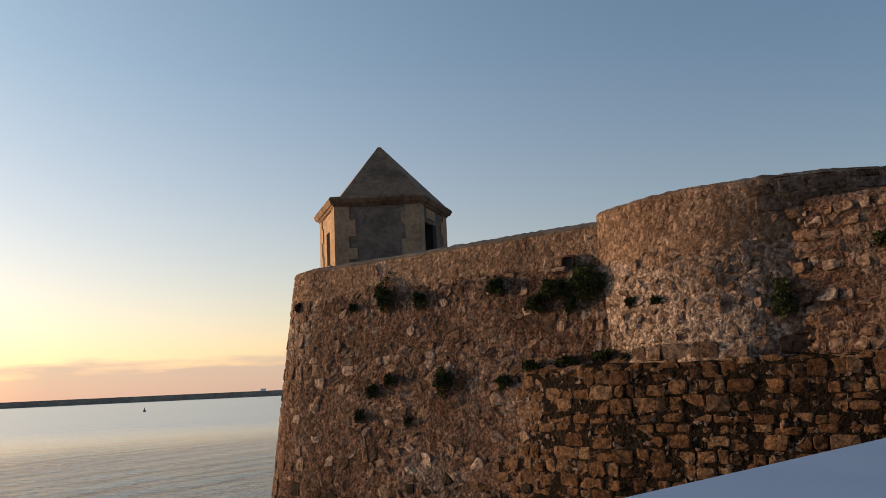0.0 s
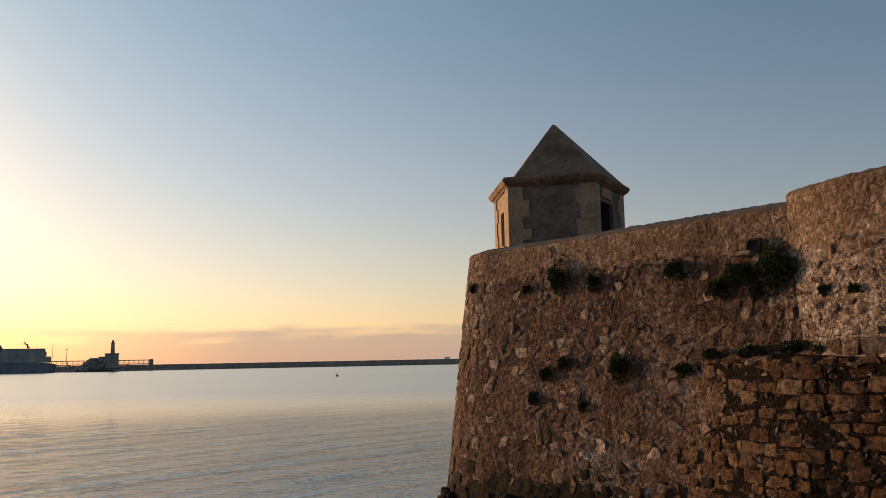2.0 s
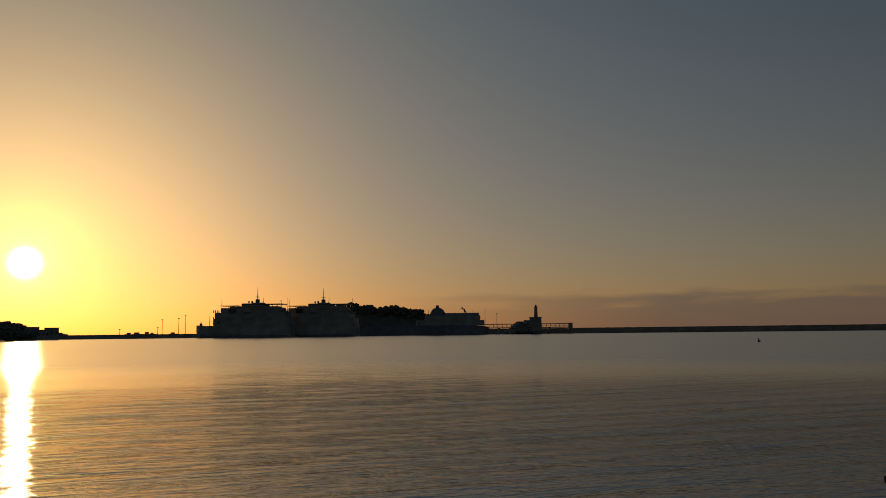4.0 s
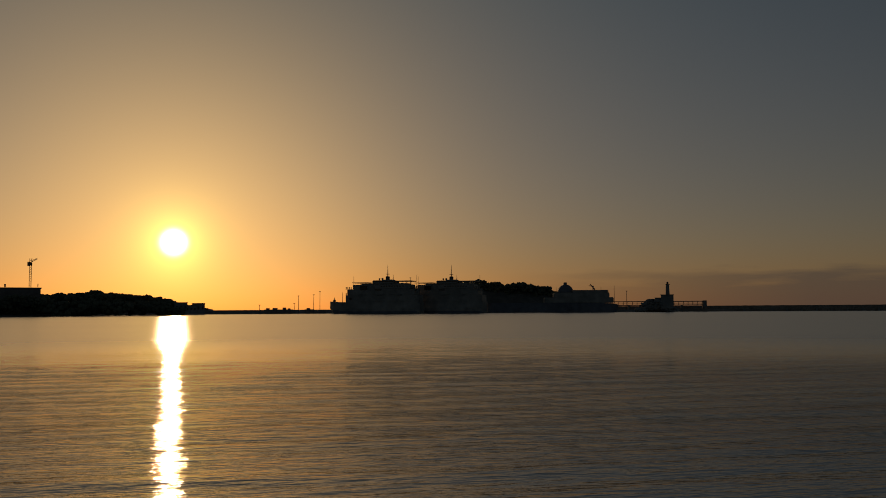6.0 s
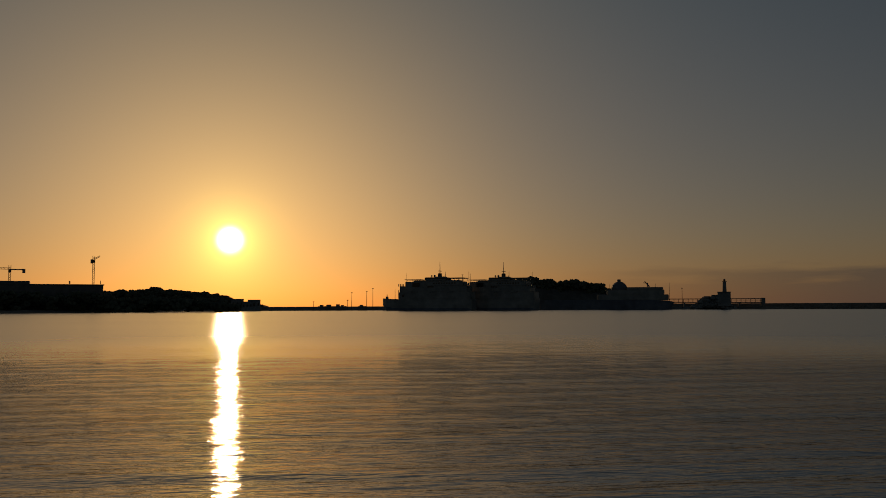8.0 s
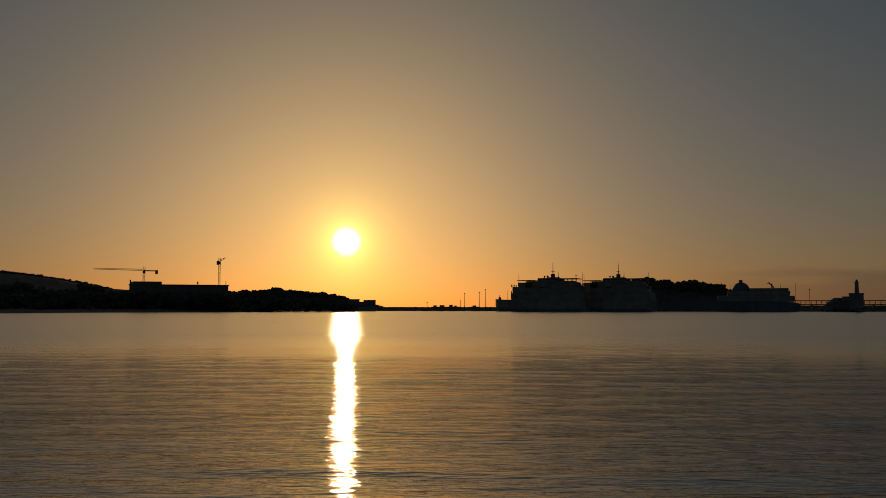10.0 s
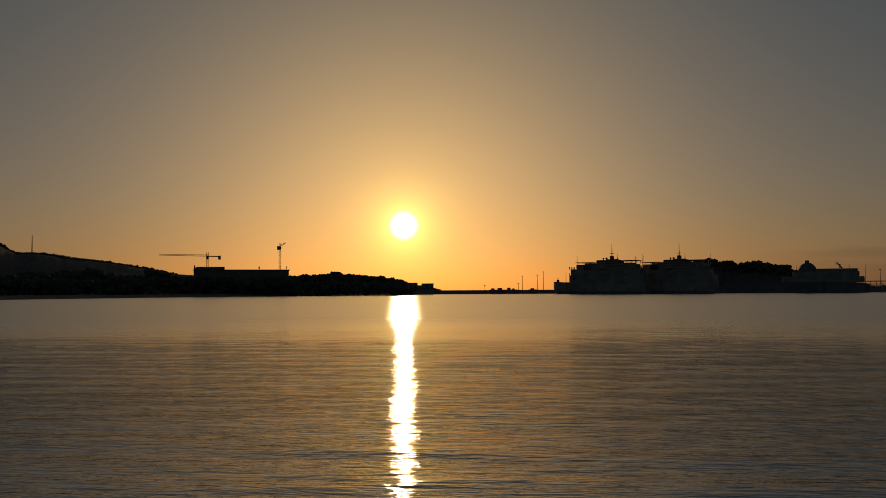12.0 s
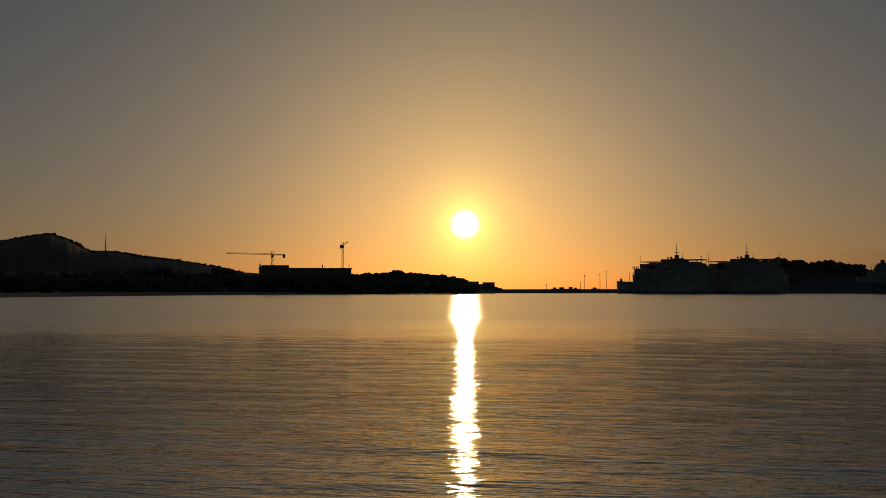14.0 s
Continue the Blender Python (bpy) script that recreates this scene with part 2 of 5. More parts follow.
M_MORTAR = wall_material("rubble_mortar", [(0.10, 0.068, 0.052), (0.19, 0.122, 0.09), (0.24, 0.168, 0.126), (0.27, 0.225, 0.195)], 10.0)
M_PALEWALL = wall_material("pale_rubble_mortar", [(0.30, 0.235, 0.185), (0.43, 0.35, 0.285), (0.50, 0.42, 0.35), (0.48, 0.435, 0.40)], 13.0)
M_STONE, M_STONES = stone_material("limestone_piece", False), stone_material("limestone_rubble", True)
M_RENDER = wall_material("ochre_lime_render", [(0.26, 0.185, 0.13), (0.33, 0.235, 0.165), (0.38, 0.28, 0.20), (0.37, 0.30, 0.24)], 11.0, 0.25)
M_PLASTER = mottled("buff_plaster", [(0.30, 0.20, 0.12), (0.40, 0.28, 0.17), (0.46, 0.34, 0.22)], 1.2, 9.0, 0.9, 0.01, 0.5)
M_PANEL = mottled("grey_rough_render", [(0.14, 0.115, 0.09), (0.20, 0.165, 0.13), (0.26, 0.215, 0.17)], 1.6, 8.0, 0.95, 0.02, 0.8)
M_ROOF = mottled("grey_roof_plaster", [(0.085, 0.057, 0.035), (0.22, 0.148, 0.09), (0.28, 0.19, 0.115)], 0.9, 8.0, 0.9, 0.01, 0.5)
M_WHITE = white_material()
M_ROCK = mottled("shore_rock", [(0.12, 0.09, 0.065), (0.23, 0.18, 0.135), (0.33, 0.27, 0.215)], 1.4, 9.0, 0.9, 0.10, 1.0)
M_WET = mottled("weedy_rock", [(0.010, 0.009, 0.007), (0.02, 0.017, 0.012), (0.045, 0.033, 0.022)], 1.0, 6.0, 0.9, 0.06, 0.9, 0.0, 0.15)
M_LEAF = mottled("caper_leaf", [(0.028, 0.042, 0.016), (0.05, 0.066, 0.026), (0.08, 0.095, 0.04)], 2.0, 8.0, 0.95, 0.01, 0.3, 0.0, 0.1)
M_TREE = mottled("pine_foliage", [(0.08, 0.085, 0.05), (0.11, 0.115, 0.07), (0.14, 0.14, 0.09)], 0.1, 0.5, 0.9, 0.2, 0.5)
M_HILL = mottled("scrub_hillside", [(0.09, 0.08, 0.06), (0.125, 0.11, 0.085), (0.16, 0.14, 0.11)], 0.01, 0.08, 0.95, 1.0, 0.5)
M_CONC = mottled("harbour_concrete", [(0.18, 0.16, 0.14), (0.26, 0.24, 0.21), (0.33, 0.31, 0.28)], 0.08, 0.8, 0.9, 0.05, 0.5)
M_SHIP = mottled("ship_white_paint", [(0.23, 0.205, 0.17), (0.28, 0.25, 0.21), (0.33, 0.295, 0.25)], 0.05, 0.12, 0.5, 0.01, 0.2)
M_HULL = mottled("ship_hull_blue", [(0.10, 0.10, 0.115), (0.125, 0.125, 0.14), (0.15, 0.15, 0.165)], 0.05, 0.12, 0.45, 0.01, 0.2)
M_STEEL = mottled("painted_steel", [(0.10, 0.09, 0.08), (0.15, 0.13, 0.12), (0.2, 0.18, 0.16)], 0.2, 2.0, 0.5, 0.01, 0.2)
M_GLASS = mottled("dark_window", [(0.01, 0.012, 0.015), (0.015, 0.018, 0.02), (0.02, 0.022, 0.025)], 0.2, 1.0, 0.1, 0.001, 0.1)
M_DARK = mottled("dark_interior", [(0.02, 0.018, 0.015), (0.03, 0.027, 0.022), (0.04, 0.035, 0.03)], 1.0, 5.0, 0.95, 0.01, 0.3)
M_WATER = water_material()
# grey for the wall's top rim, with its shade painted in as darker tone
M_CAP = mottled("shaded_coping", [(0.085, 0.07, 0.055), (0.13, 0.11, 0.09), (0.18, 0.155, 0.13)], 1.2, 7.0, 0.95, 0.03, 0.9)
M_CORNICE = mottled("stained_plaster", [(0.10, 0.062, 0.038), (0.22, 0.14, 0.085), (0.34, 0.235, 0.145)], 1.8, 7.0, 0.95, 0.02, 0.8)
M_MOLE = mottled("breakwater_stone", [(0.20, 0.15, 0.11), (0.28, 0.21, 0.155), (0.36, 0.28, 0.21)], 0.1, 0.8, 0.9, 0.2, 0.6)
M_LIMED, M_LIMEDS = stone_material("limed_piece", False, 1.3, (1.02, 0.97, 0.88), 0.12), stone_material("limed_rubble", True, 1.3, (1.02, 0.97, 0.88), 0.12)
# joint earth taken near black: the recess shade between blocks is painted in
M_JOINT = wall_material("shaded_earth_joint", [(0.009, 0.007, 0.005), (0.016, 0.012, 0.008), (0.026, 0.019, 0.013), (0.02, 0.017, 0.013)], 9.0)
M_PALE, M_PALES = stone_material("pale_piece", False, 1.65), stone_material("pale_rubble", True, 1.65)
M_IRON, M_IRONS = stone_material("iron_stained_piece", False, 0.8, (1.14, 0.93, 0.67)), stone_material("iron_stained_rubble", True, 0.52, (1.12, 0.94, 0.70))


# ---- building helpers ----
def mesh_from(name, verts, faces, mat, smooth=False):
    me = bpy.data.meshes.new(name)
    me.from_pydata([tuple(v) for v in verts], [], [tuple(f) for f in faces])
    me.validate()
    me.materials.append(mat)
    if smooth:
        me.polygons.foreach_set("use_smooth", [True] * len(me.polygons))
    me.update()
    return me


def part(name, bm, mat, parent=None, label="", smooth=False):
    """Links a bmesh as one mesh object, under parent if given."""
    bmesh.ops.recalc_face_normals(bm, faces=bm.faces)
    me = bpy.data.meshes.new(name)
    bm.to_mesh(me)
    bm.free()
    me.materials.append(mat)
    if smooth:
        me.polygons.foreach_set("use_smooth", [True] * len(me.polygons))
    ob = new(name, me)
    if parent:
        ob.parent = parent
    return tagged(ob, label)


def add_box(bm, x0, x1, y0, y1, z0, z1, bevel=0.0, m=None):
    r = bmesh.ops.create_cube(bm, size=1.0)
    vs = r["verts"]
    for v in vs:
        v.co = Vector(((x0 + x1) / 2 + v.co.x * (x1 - x0), (y0 + y1) / 2 + v.co.y * (y1 - y0), (z0 + z1) / 2 + v.co.z * (z1 - z0)))
    if bevel:
        es = {e for v in vs for e in v.link_edges}
        vs = [v for v in bmesh.ops.bevel(bm, geom=list(es), offset=bevel, segments=2, affect="EDGES")["verts"]]
    if m is not None:
        bmesh.ops.transform(bm, matrix=m, verts=list({v for v in vs if v.is_valid}))
    return vs


def add_tube(bm, p, q, r0, r1=None, seg=8):
    p, q = Vector(p), Vector(q)
    r1 = r0 if r1 is None else r1
    m = Matrix.Translation((p + q) / 2) @ (q - p).to_track_quat("Z", "Y").to_matrix().to_4x4()
    bmesh.ops.create_cone(bm, cap_ends=True, segments=seg, radius1=r0, radius2=r1, depth=(q - p).length, matrix=m)


def prism(bm, ring, z0, z1, ring2=None):
    """A closed prism over a ring of (x, y); ring2: the upper ring."""
    a = [bm.verts.new((x, y, z0)) for x, y in ring]
    b = [bm.verts.new((x, y, z1)) for x, y in (ring2 or ring)]
    n = len(ring)
    for i in range(n):
        bm.faces.new((a[i], a[(i + 1) % n], b[(i + 1) % n], b[i]))
    bm.faces.new(a[::-1]), bm.faces.new(b)


def polar(az, dist, el=None):
    """A point at degrees left of +y and metres from the eye; with el also its height."""
    x, y = -math.sin(radians(az)) * dist, math.cos(radians(az)) * dist
    return (x, y) if el is None else (x, y, EYE_H + dist * math.tan(radians(el)))


def thing(name, label, category, group="", kind="", at=(0, 0, 0), rz=0):
    e = new(name)
    e.matrix_world = pose(*at, 0, 0, rz)
    return tagged(e, label, category, group, kind)


# ---- sea: one sheet to the horizon ----
def build_sea():
    rings = [0.5]
    while rings[-1] < 4500:
        rings.append(rings[-1] * 1.014 + 0.01)
    angs = np.radians(np.concatenate([np.arange(-40, 110, 0.5), np.arange(110, 320, 6)]))
    r, an = np.meshgrid(rings, angs, indexing="ij")
    x, y = -np.sin(an) * r, np.cos(an) * r
    z = np.zeros_like(x)
    rng = np.random.RandomState(5)
    for k in range(30):
        lam = 0.25 * 1.1 ** k
        th = radians(150) + rng.normal(0, 0.22)
        amp = 0.0026 * lam ** 0.8 * np.clip(lam * 30 / r, 0, 1)
        z += amp * np.sin(2 * np.pi / lam * (x * math.cos(th) + y * math.sin(th)) + rng.uniform(0, 6.28))
    nr, na = x.shape
    verts = np.stack([x, y, z], -1).reshape(-1, 3)
    i, j = np.meshgrid(np.arange(nr - 1), np.arange(na), indexing="ij")
    k = (j + 1) % na
    faces = np.stack([i * na + j, i * na + k, (i + 1) * na + k, (i + 1) * na + j], -1).reshape(-1, 4)
    ob = new("water", mesh_from("water", verts.tolist(), faces.tolist(), M_WATER, True))
    tagged(ob, "calm harbour sea with small ripples reflecting the low sun", "sea", kind="structure")


build_sea()
mesh = bmesh.new()
prism(mesh, [polar(a, 4600) for a in range(0, 360, 10)], -3.0, -2.0)
tagged(part("ground", mesh, M_ROCK), "sandy sea bed under the water", "ground", kind="structure")

# unseen town slope, added to close the place behind the viewer and block low sky
bm = bmesh.new()
cols = [[bm.verts.new((*polar(a, d), z)) for d, z in ((32, -1.0), (34, 14.0 + 2 * math.sin(a)), (44, 24.0 + 3 * math.sin(a * 0.7)), (70, 30.0), (72, -1.0))] for a in range(135, 292, 6)]
for a, b in zip(cols, cols[1:]):
    for i in range(5):
        bm.faces.new((a[i], b[i], b[(i + 1) % 5], a[(i + 1) % 5]))
bm.faces.new(cols[0]), bm.faces.new(cols[-1][::-1])
tagged(part("sky_block_south", bm, M_ROCK), "plain rocky slope added unseen behind the quay to block sky light", "slope", kind="structure")

# ---- fort wall ----
A = Vector((-3.98, 23.16))                      # where the straight face begins
AL, NO = Vector((0.803, -0.596)), Vector((-0.596, -0.803))   # along the wall, out of it
TOP, ROUND_TOP, LEDGE, RIGHT_TOP = 7.04, 7.26, 3.95, 6.62
BATTER = 0.12
ARC_R, ARC_TURN = 1.6, radians(47.7)
UC, NC, RR = 11.617, -3.828, 4.68                 # round bastion in (u, n)


def smooth01(x):
    x = min(1.0, max(0.0, x))
    return x * x * (3 - 2 * x)


def plan(u):
    """A point of the wall's top line and its outward normal; u < 0 goes round the corner to the seaward face."""
    if u >= 0:
        return A + AL * u, NO
    c = A - NO * ARC_R
    t = min(-u / ARC_R, ARC_TURN)
    base = math.atan2(NO.y, NO.x) - t
    n = Vector((math.cos(base), math.sin(base)))
    p = c + n * ARC_R
    rest = -u - ARC_R * ARC_TURN
    if rest > 0:
        p = p + Vector((n.y, -n.x)) * rest
    return p, n


def swell(u, z):
    """How far the round bastion, the plinth and the right-hand wall stand out."""
    plinth = 0.62 * smooth01((u - 6.3) / 3.4) * (1 - smooth01((z - LEDGE + 0.05) / 0.1))
    if u > 9:
        plinth += 0.15 * (1 - smooth01((z - LEDGE + 0.05) / 0.1))
    return plinth


def round_out(u):
    return math.sqrt(max(0.0, RR * RR - (u - UC) ** 2)) + NC


def surf(kind, u, z, d=0.0):
    p, n = plan(u)
    if kind == "main":
        o = BATTER * (TOP - z) + swell(u, z) + d
    elif kind == "round":
        o = round_out(u) + 0.04 * (ROUND_TOP - z) + d
    else:
        o = 0.68 + 0.02 * (u - 13.4) + 0.09 * (RIGHT_TOP - z) + d
    q = p + n * o
    return Vector((q.x, q.y, z))


def axes(kind, u, z):
    p = surf(kind, u, z)
    du = (surf(kind, u + 0.03, z) - surf(kind, u - 0.03, z)).normalized()
    dz = (surf(kind, u, z + 0.03) - surf(kind, u, z - 0.03)).normalized()
    n = du.cross(dz).normalized()
    return du, n.cross(du), n


def rough_d(p, s=1.0):
    q = p * 1.0
    return s * (0.05 * noise.noise(q * 1.1) + 0.04 * noise.noise(q * 3.1) + 0.05 * noise.noise(q * 6.5))


RENDER_FROM = 6.15


def coat(ob, index_of):
    for poly in ob.data.polygons:
        poly.material_index = index_of(poly.center)


def patch(name, kind, us, zs, mat, label, top_back=1.2, rough=1.0):
    """One stretch of wall: an uneven face, with its top carried back as a solid."""
    verts, faces = [], []
    nu = len(us)
    for z in zs:
        for u in us:
            p = surf(kind, u, z)
            n = axes(kind, u, z)[2]
            verts.append(p + n * rough_d(p, rough * (0.45 if z > RENDER_FROM else 0.8)))
    for k, z in ((0, zs[-1] + 0.11), (1, zs[-1] + 0.02), (2, zs[0])):
        for u in us:
            p = surf(kind, u, z)
            n = plan(u)[1]
            b = top_back * (0.25 if k == 0 else 1.0)
            verts.append(Vector((p.x - n.x * b, p.y - n.y * b, z + (0.018 * noise.noise(p * 2.0) + 0.03 * noise.noise(p * 7.0) if k < 2 else 0))))
    rows_n = len(zs) + 3
    for i in range(rows_n - 1):
        for j in range(nu - 1):
            a = i * nu + j
            faces.append((a, a + 1, a + nu + 1, a + nu))
    for j in (0, nu - 1):
        f = [i * nu + j for i in range(rows_n)]
        faces.append(f if j else f[::-1])
    ob = new(name, mesh_from(name, verts, faces, mat))
    return tagged(ob, label, "wall", kind="structure")


def span(a, b, step):
    n = max(2, int(round((b - a) / step)) + 1)
    return [a + (b - a) * i / (n - 1) for i in range(n)]


wall_main = patch("wall_bastion", "main", span(-9, -1.4, 0.5)[:-1] + span(-1.4, 9.3, 0.065), span(-0.6, TOP, 0.065), M_MORTAR, "battered rubble stone bastion wall with reddish mortar above the sea", 1.2, 0.55)
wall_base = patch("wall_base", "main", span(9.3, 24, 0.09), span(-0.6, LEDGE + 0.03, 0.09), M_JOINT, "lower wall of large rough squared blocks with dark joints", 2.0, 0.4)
wall_round = patch("wall_round", "round", span(8.97, 16.2, 0.065), span(LEDGE - 0.1, ROUND_TOP - 0.06, 0.065), M_PALEWALL, "rounded bastion wall, ochre render above pale rubble", 0.7, 0.55)
# a coat of ochre render left on the upper part, with a ragged lower edge
for wall in (wall_main, wall_base, wall_round):
    wall.data.materials.append(M_RENDER)
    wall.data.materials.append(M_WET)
    wall.data.materials.append(M_JOINT)
    wall.data.materials.append(M_CAP)


def ragged(c, low, amount):
    return low + amount * noise.noise(Vector((c.x * 0.9, c.y * 0.9, 2.0))) + 0.35 * amount * noise.noise(c * 4)


coat(wall_round, lambda c: 1 if c.z > ragged(c, 6.0, 0.35) else 0)


def main_coat(c):
    u = (Vector((c.x, c.y)) - A).dot(AL)
    if c.z > TOP - 0.07 + 0.05 * noise.noise(c * 3) and u > 0.4:
        return 4
    if c.z > ragged(c, 6.2, 0.2):
        return 1
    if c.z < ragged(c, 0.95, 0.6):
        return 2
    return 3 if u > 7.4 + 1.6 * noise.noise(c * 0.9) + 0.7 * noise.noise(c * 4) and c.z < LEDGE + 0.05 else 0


coat(wall_main, main_coat)
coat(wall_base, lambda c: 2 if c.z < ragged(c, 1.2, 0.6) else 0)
wall_right = patch("wall_right", "right", span(13.4, 24, 0.09), span(LEDGE - 0.1, RIGHT_TOP, 0.09), M_MORTAR, "straight rubble wall beside the round bastion", 0.5, 0.5)

# terrace behind the wall tops
mesh = bmesh.new()
ring = [plan(u)[0] - plan(u)[1] * 0.7 for u in (-9, -3, -1.3, -0.6, 0, 4, 9, 14, 24)]
ring = [(p.x, p.y) for p in ring] + [(32, 22), (14, 38), (-4, 36)]
prism(mesh, ring, -0.5, 6.35)
tagged(part("fort_terrace", mesh, M_PANEL), "earth filled terrace behind the fort walls", "terrace", kind="structure")


# ---- sentry box ----
PC, PS, PB = Vector((-2.12, 25.92)), 2.525, radians(-89.7)


def penta(radial, base=PB):
    r = PS / 2 / math.sin(radians(36)) + radial
    return [(PC.x + r * math.cos(base + radians(k)), PC.y + r * math.sin(base + radians(k))) for k in (-36, 36, 108, 180, 252)]


def face_box(bm, i, k0, k1, z0, z1, depth, out):
    """A slab on face i of the box, between shares k0 and k1 of its width; out: how far it stands proud."""
    p, q = Vector(penta(0)[i]), Vector(penta(0)[(i + 1) % 5])
    t = (q - p).normalized()
    n = Vector((t.y, -t.x))
    a, b = p + (q - p) * k0, p + (q - p) * k1
    prism(bm, [(v.x, v.y) for v in (a + n * out, b + n * out, b - n * depth, a - n * depth)], z0, z1)


def build_sentry_box():
    box = thing("sentry_box", "five-sided plastered sentry box with a pointed roof", "sentry box")
    z0, z1 = 6.3, 9.15
    for i in range(5):
        bm = bmesh.new()
        opening = {1: (0.16, 0.58, 6.4, 8.62), 4: (0.40, 0.62, 7.45, 8.52)}.get(i)
        if opening:
            k0, k1, a, b = opening
            face_box(bm, i, 0, k0, z0, z1, 0.3, 0)
            face_box(bm, i, k1, 1, z0, z1, 0.3, 0)
            face_box(bm, i, k0, k1, b, z1, 0.3, 0)
            face_box(bm, i, k0, k1, z0, a, 0.3, 0)
        else:
            face_box(bm, i, 0, 1, z0, z1, 0.3, 0)
        # face 4 looks to the sun: its light is put in as paler ochre plaster
        part("panel_wall", bm, M_PANEL if i not in (4,) else M_PLASTER, box, "rough panel between plastered corners, coloured lighter on the sunlit face")
    rnd = random.Random(3)
    for i in range(5):
        # toothed plaster quoins at both ends of each face
        for end in (0, 1):
            bm = bmesh.new()
            z, k = z0, 0
            while z < z1 - 0.05:
                hgt = min(rnd.uniform(0.32, 0.5), z1 - z)
                w = (0.24 if k % 2 else 0.17) + rnd.uniform(-0.02, 0.02)
                if i == 1:
                    w = 0.13 if end == 0 else w * 0.9
                if i == 4:
                    w *= 0.9
                face_box(bm, i, *((-0.005, w) if end == 0 else (1 - w, 1.005)), z, z + hgt, 0.1, 0.035)
                z, k = z + hgt, k + 1
            bmesh.ops.remove_doubles(bm, verts=bm.verts, dist=0.001)
            part("quoin", bm, M_PLASTER, box, "buff plaster corner strip with toothed edge")
    bm = bmesh.new()
    face_box(bm, 1, 0.2, 0.52, 8.74, 9.04, 0.1, 0.05)
    part("lintel", bm, M_PLASTER, box)
    bm = bmesh.new()
    face_box(bm, 1, 0.45, 0.58, 6.4, 8.62, -0.02, -0.28)
    part("door_leaf", bm, M_DARK, box, "half-open dark door leaf")
    bm = bmesh.new()
    face_box(bm, 4, 0.36, 0.66, 7.38, 7.46, 0.2, 0.05)
    part("sill", bm, M_PLASTER, box)
    # moulded cornice: three stepped courses
    for za, zb, ra, rb in ((9.08, 9.15, 0.06, 0.13), (9.15, 9.29, 0.17, 0.27), (9.29, 9.37, 0.27, 0.2)):
        bm = bmesh.new()
        prism(bm, penta(ra), za, zb, penta(rb))
        bmesh.ops.bevel(bm, geom=bm.edges[:], offset=0.012, segments=1, affect="EDGES")
        part("cornice", bm, M_CORNICE, box, "weather-stained moulded cornice")
    bm = bmesh.new()
    rows_r = []
    for k in range(13):
        f = k / 12
        rows_r.append([bm.verts.new((x, y, 9.37 + (11.38 - 9.37) * f)) for x, y in ((px + 0.14 * (1 - f), py) for px, py in penta(-0.02 - 2.06 * f))])
    for a, b in zip(rows_r, rows_r[1:]):
        for i in range(5):
            bm.faces.new((a[i], a[(i + 1) % 5], b[(i + 1) % 5], b[i]))
    bm.faces.new(rows_r[-1]), bm.faces.new(rows_r[0][::-1])
    bmesh.ops.subdivide_edges(bm, edges=[e for e in bm.edges if e.calc_length() > 0.3], cuts=5, use_grid_fill=True)
    for v in bm.verts:
        v.co += Vector((noise.noise(v.co * 2.5), noise.noise(v.co * 2.5 + Vector((9, 0, 0))), 0)) * 0.005
    part("roof", bm, M_ROOF, box, "steep grey plaster roof with dark streaks")
    bm = bmesh.new()
    prism(bm, [(-4.25, 24.35), (-3.35, 23.75), (-3.2, 24.3), (-3.75, 25.2)], 6.3, 7.12, [(-3.75, 24.35), (-3.4, 24.1), (-3.35, 24.3), (-3.6, 24.8)])
    bmesh.ops.translate(bm, verts=[v for v in bm.verts if v.co.z > 7], vec=(0, 0, 0.18))
    part("footing", bm, M_PLASTER, box, "sloping plaster footing at the corner")
    bm = bmesh.new()
    prism(bm, penta(-0.35), 6.28, 6.4)
    part("box_floor", bm, M_PANEL, box)


build_sentry_box()

# ---- white ledge in front of the viewer ----
LD = Vector((0.6365, 0.7710))                # the way its edge runs
LN = Vector((-LD.y, LD.x))


def build_white_ledge():
    e0 = Vector((-0.6216, 0.4986))
    bm = bmesh.new()
    prof = [(0.085, -0.9), (0.085, -0.055), (0.074, -0.027), (-0.008, -0.0035), (-0.018, 0.0), (-0.30, -0.027), (-0.60, -0.056), (-0.63, -0.085), (-0.63, -0.9)]
    ends = []
    for s in (-3.0, 0.0, 3.0, 6.0):
        ends.append([bm.verts.new((e0.x + LN.x * o + LD.x * s, e0.y + LN.y * o + LD.y * s, 3.5195 + z - 0.0235 * s)) for o, z in prof])
    for a, b in zip(ends, ends[1:]):
        for i in range(len(prof) - 1):
            bm.faces.new((a[i], a[i + 1], b[i + 1], b[i]))
        bm.faces.new((a[-1], a[0], b[0], b[-1]))
    bm.faces.new(ends[0]), bm.faces.new(ends[-1][::-1])
    tagged(part("white_parapet", bm, M_WHITE, smooth=False), "smooth white painted parapet with a rounded edge", "parapet")
    bm = bmesh.new()
    c = [LN * 0.91 + LD * -8, LN * 0.91 + LD * 8, LN * -9 + LD * 8, LN * -9 + LD * -8]
    prism(bm, [(p.x, p.y) for p in c], -1.0, EYE_H - 1.36)
    tagged(part("quay", bm, M_CONC), "concrete quay on which the viewer stands", "quay", kind="structure")


build_white_ledge()

# ---- far shore ----
def zat(d, el):
    return EYE_H + d * math.tan(radians(el))


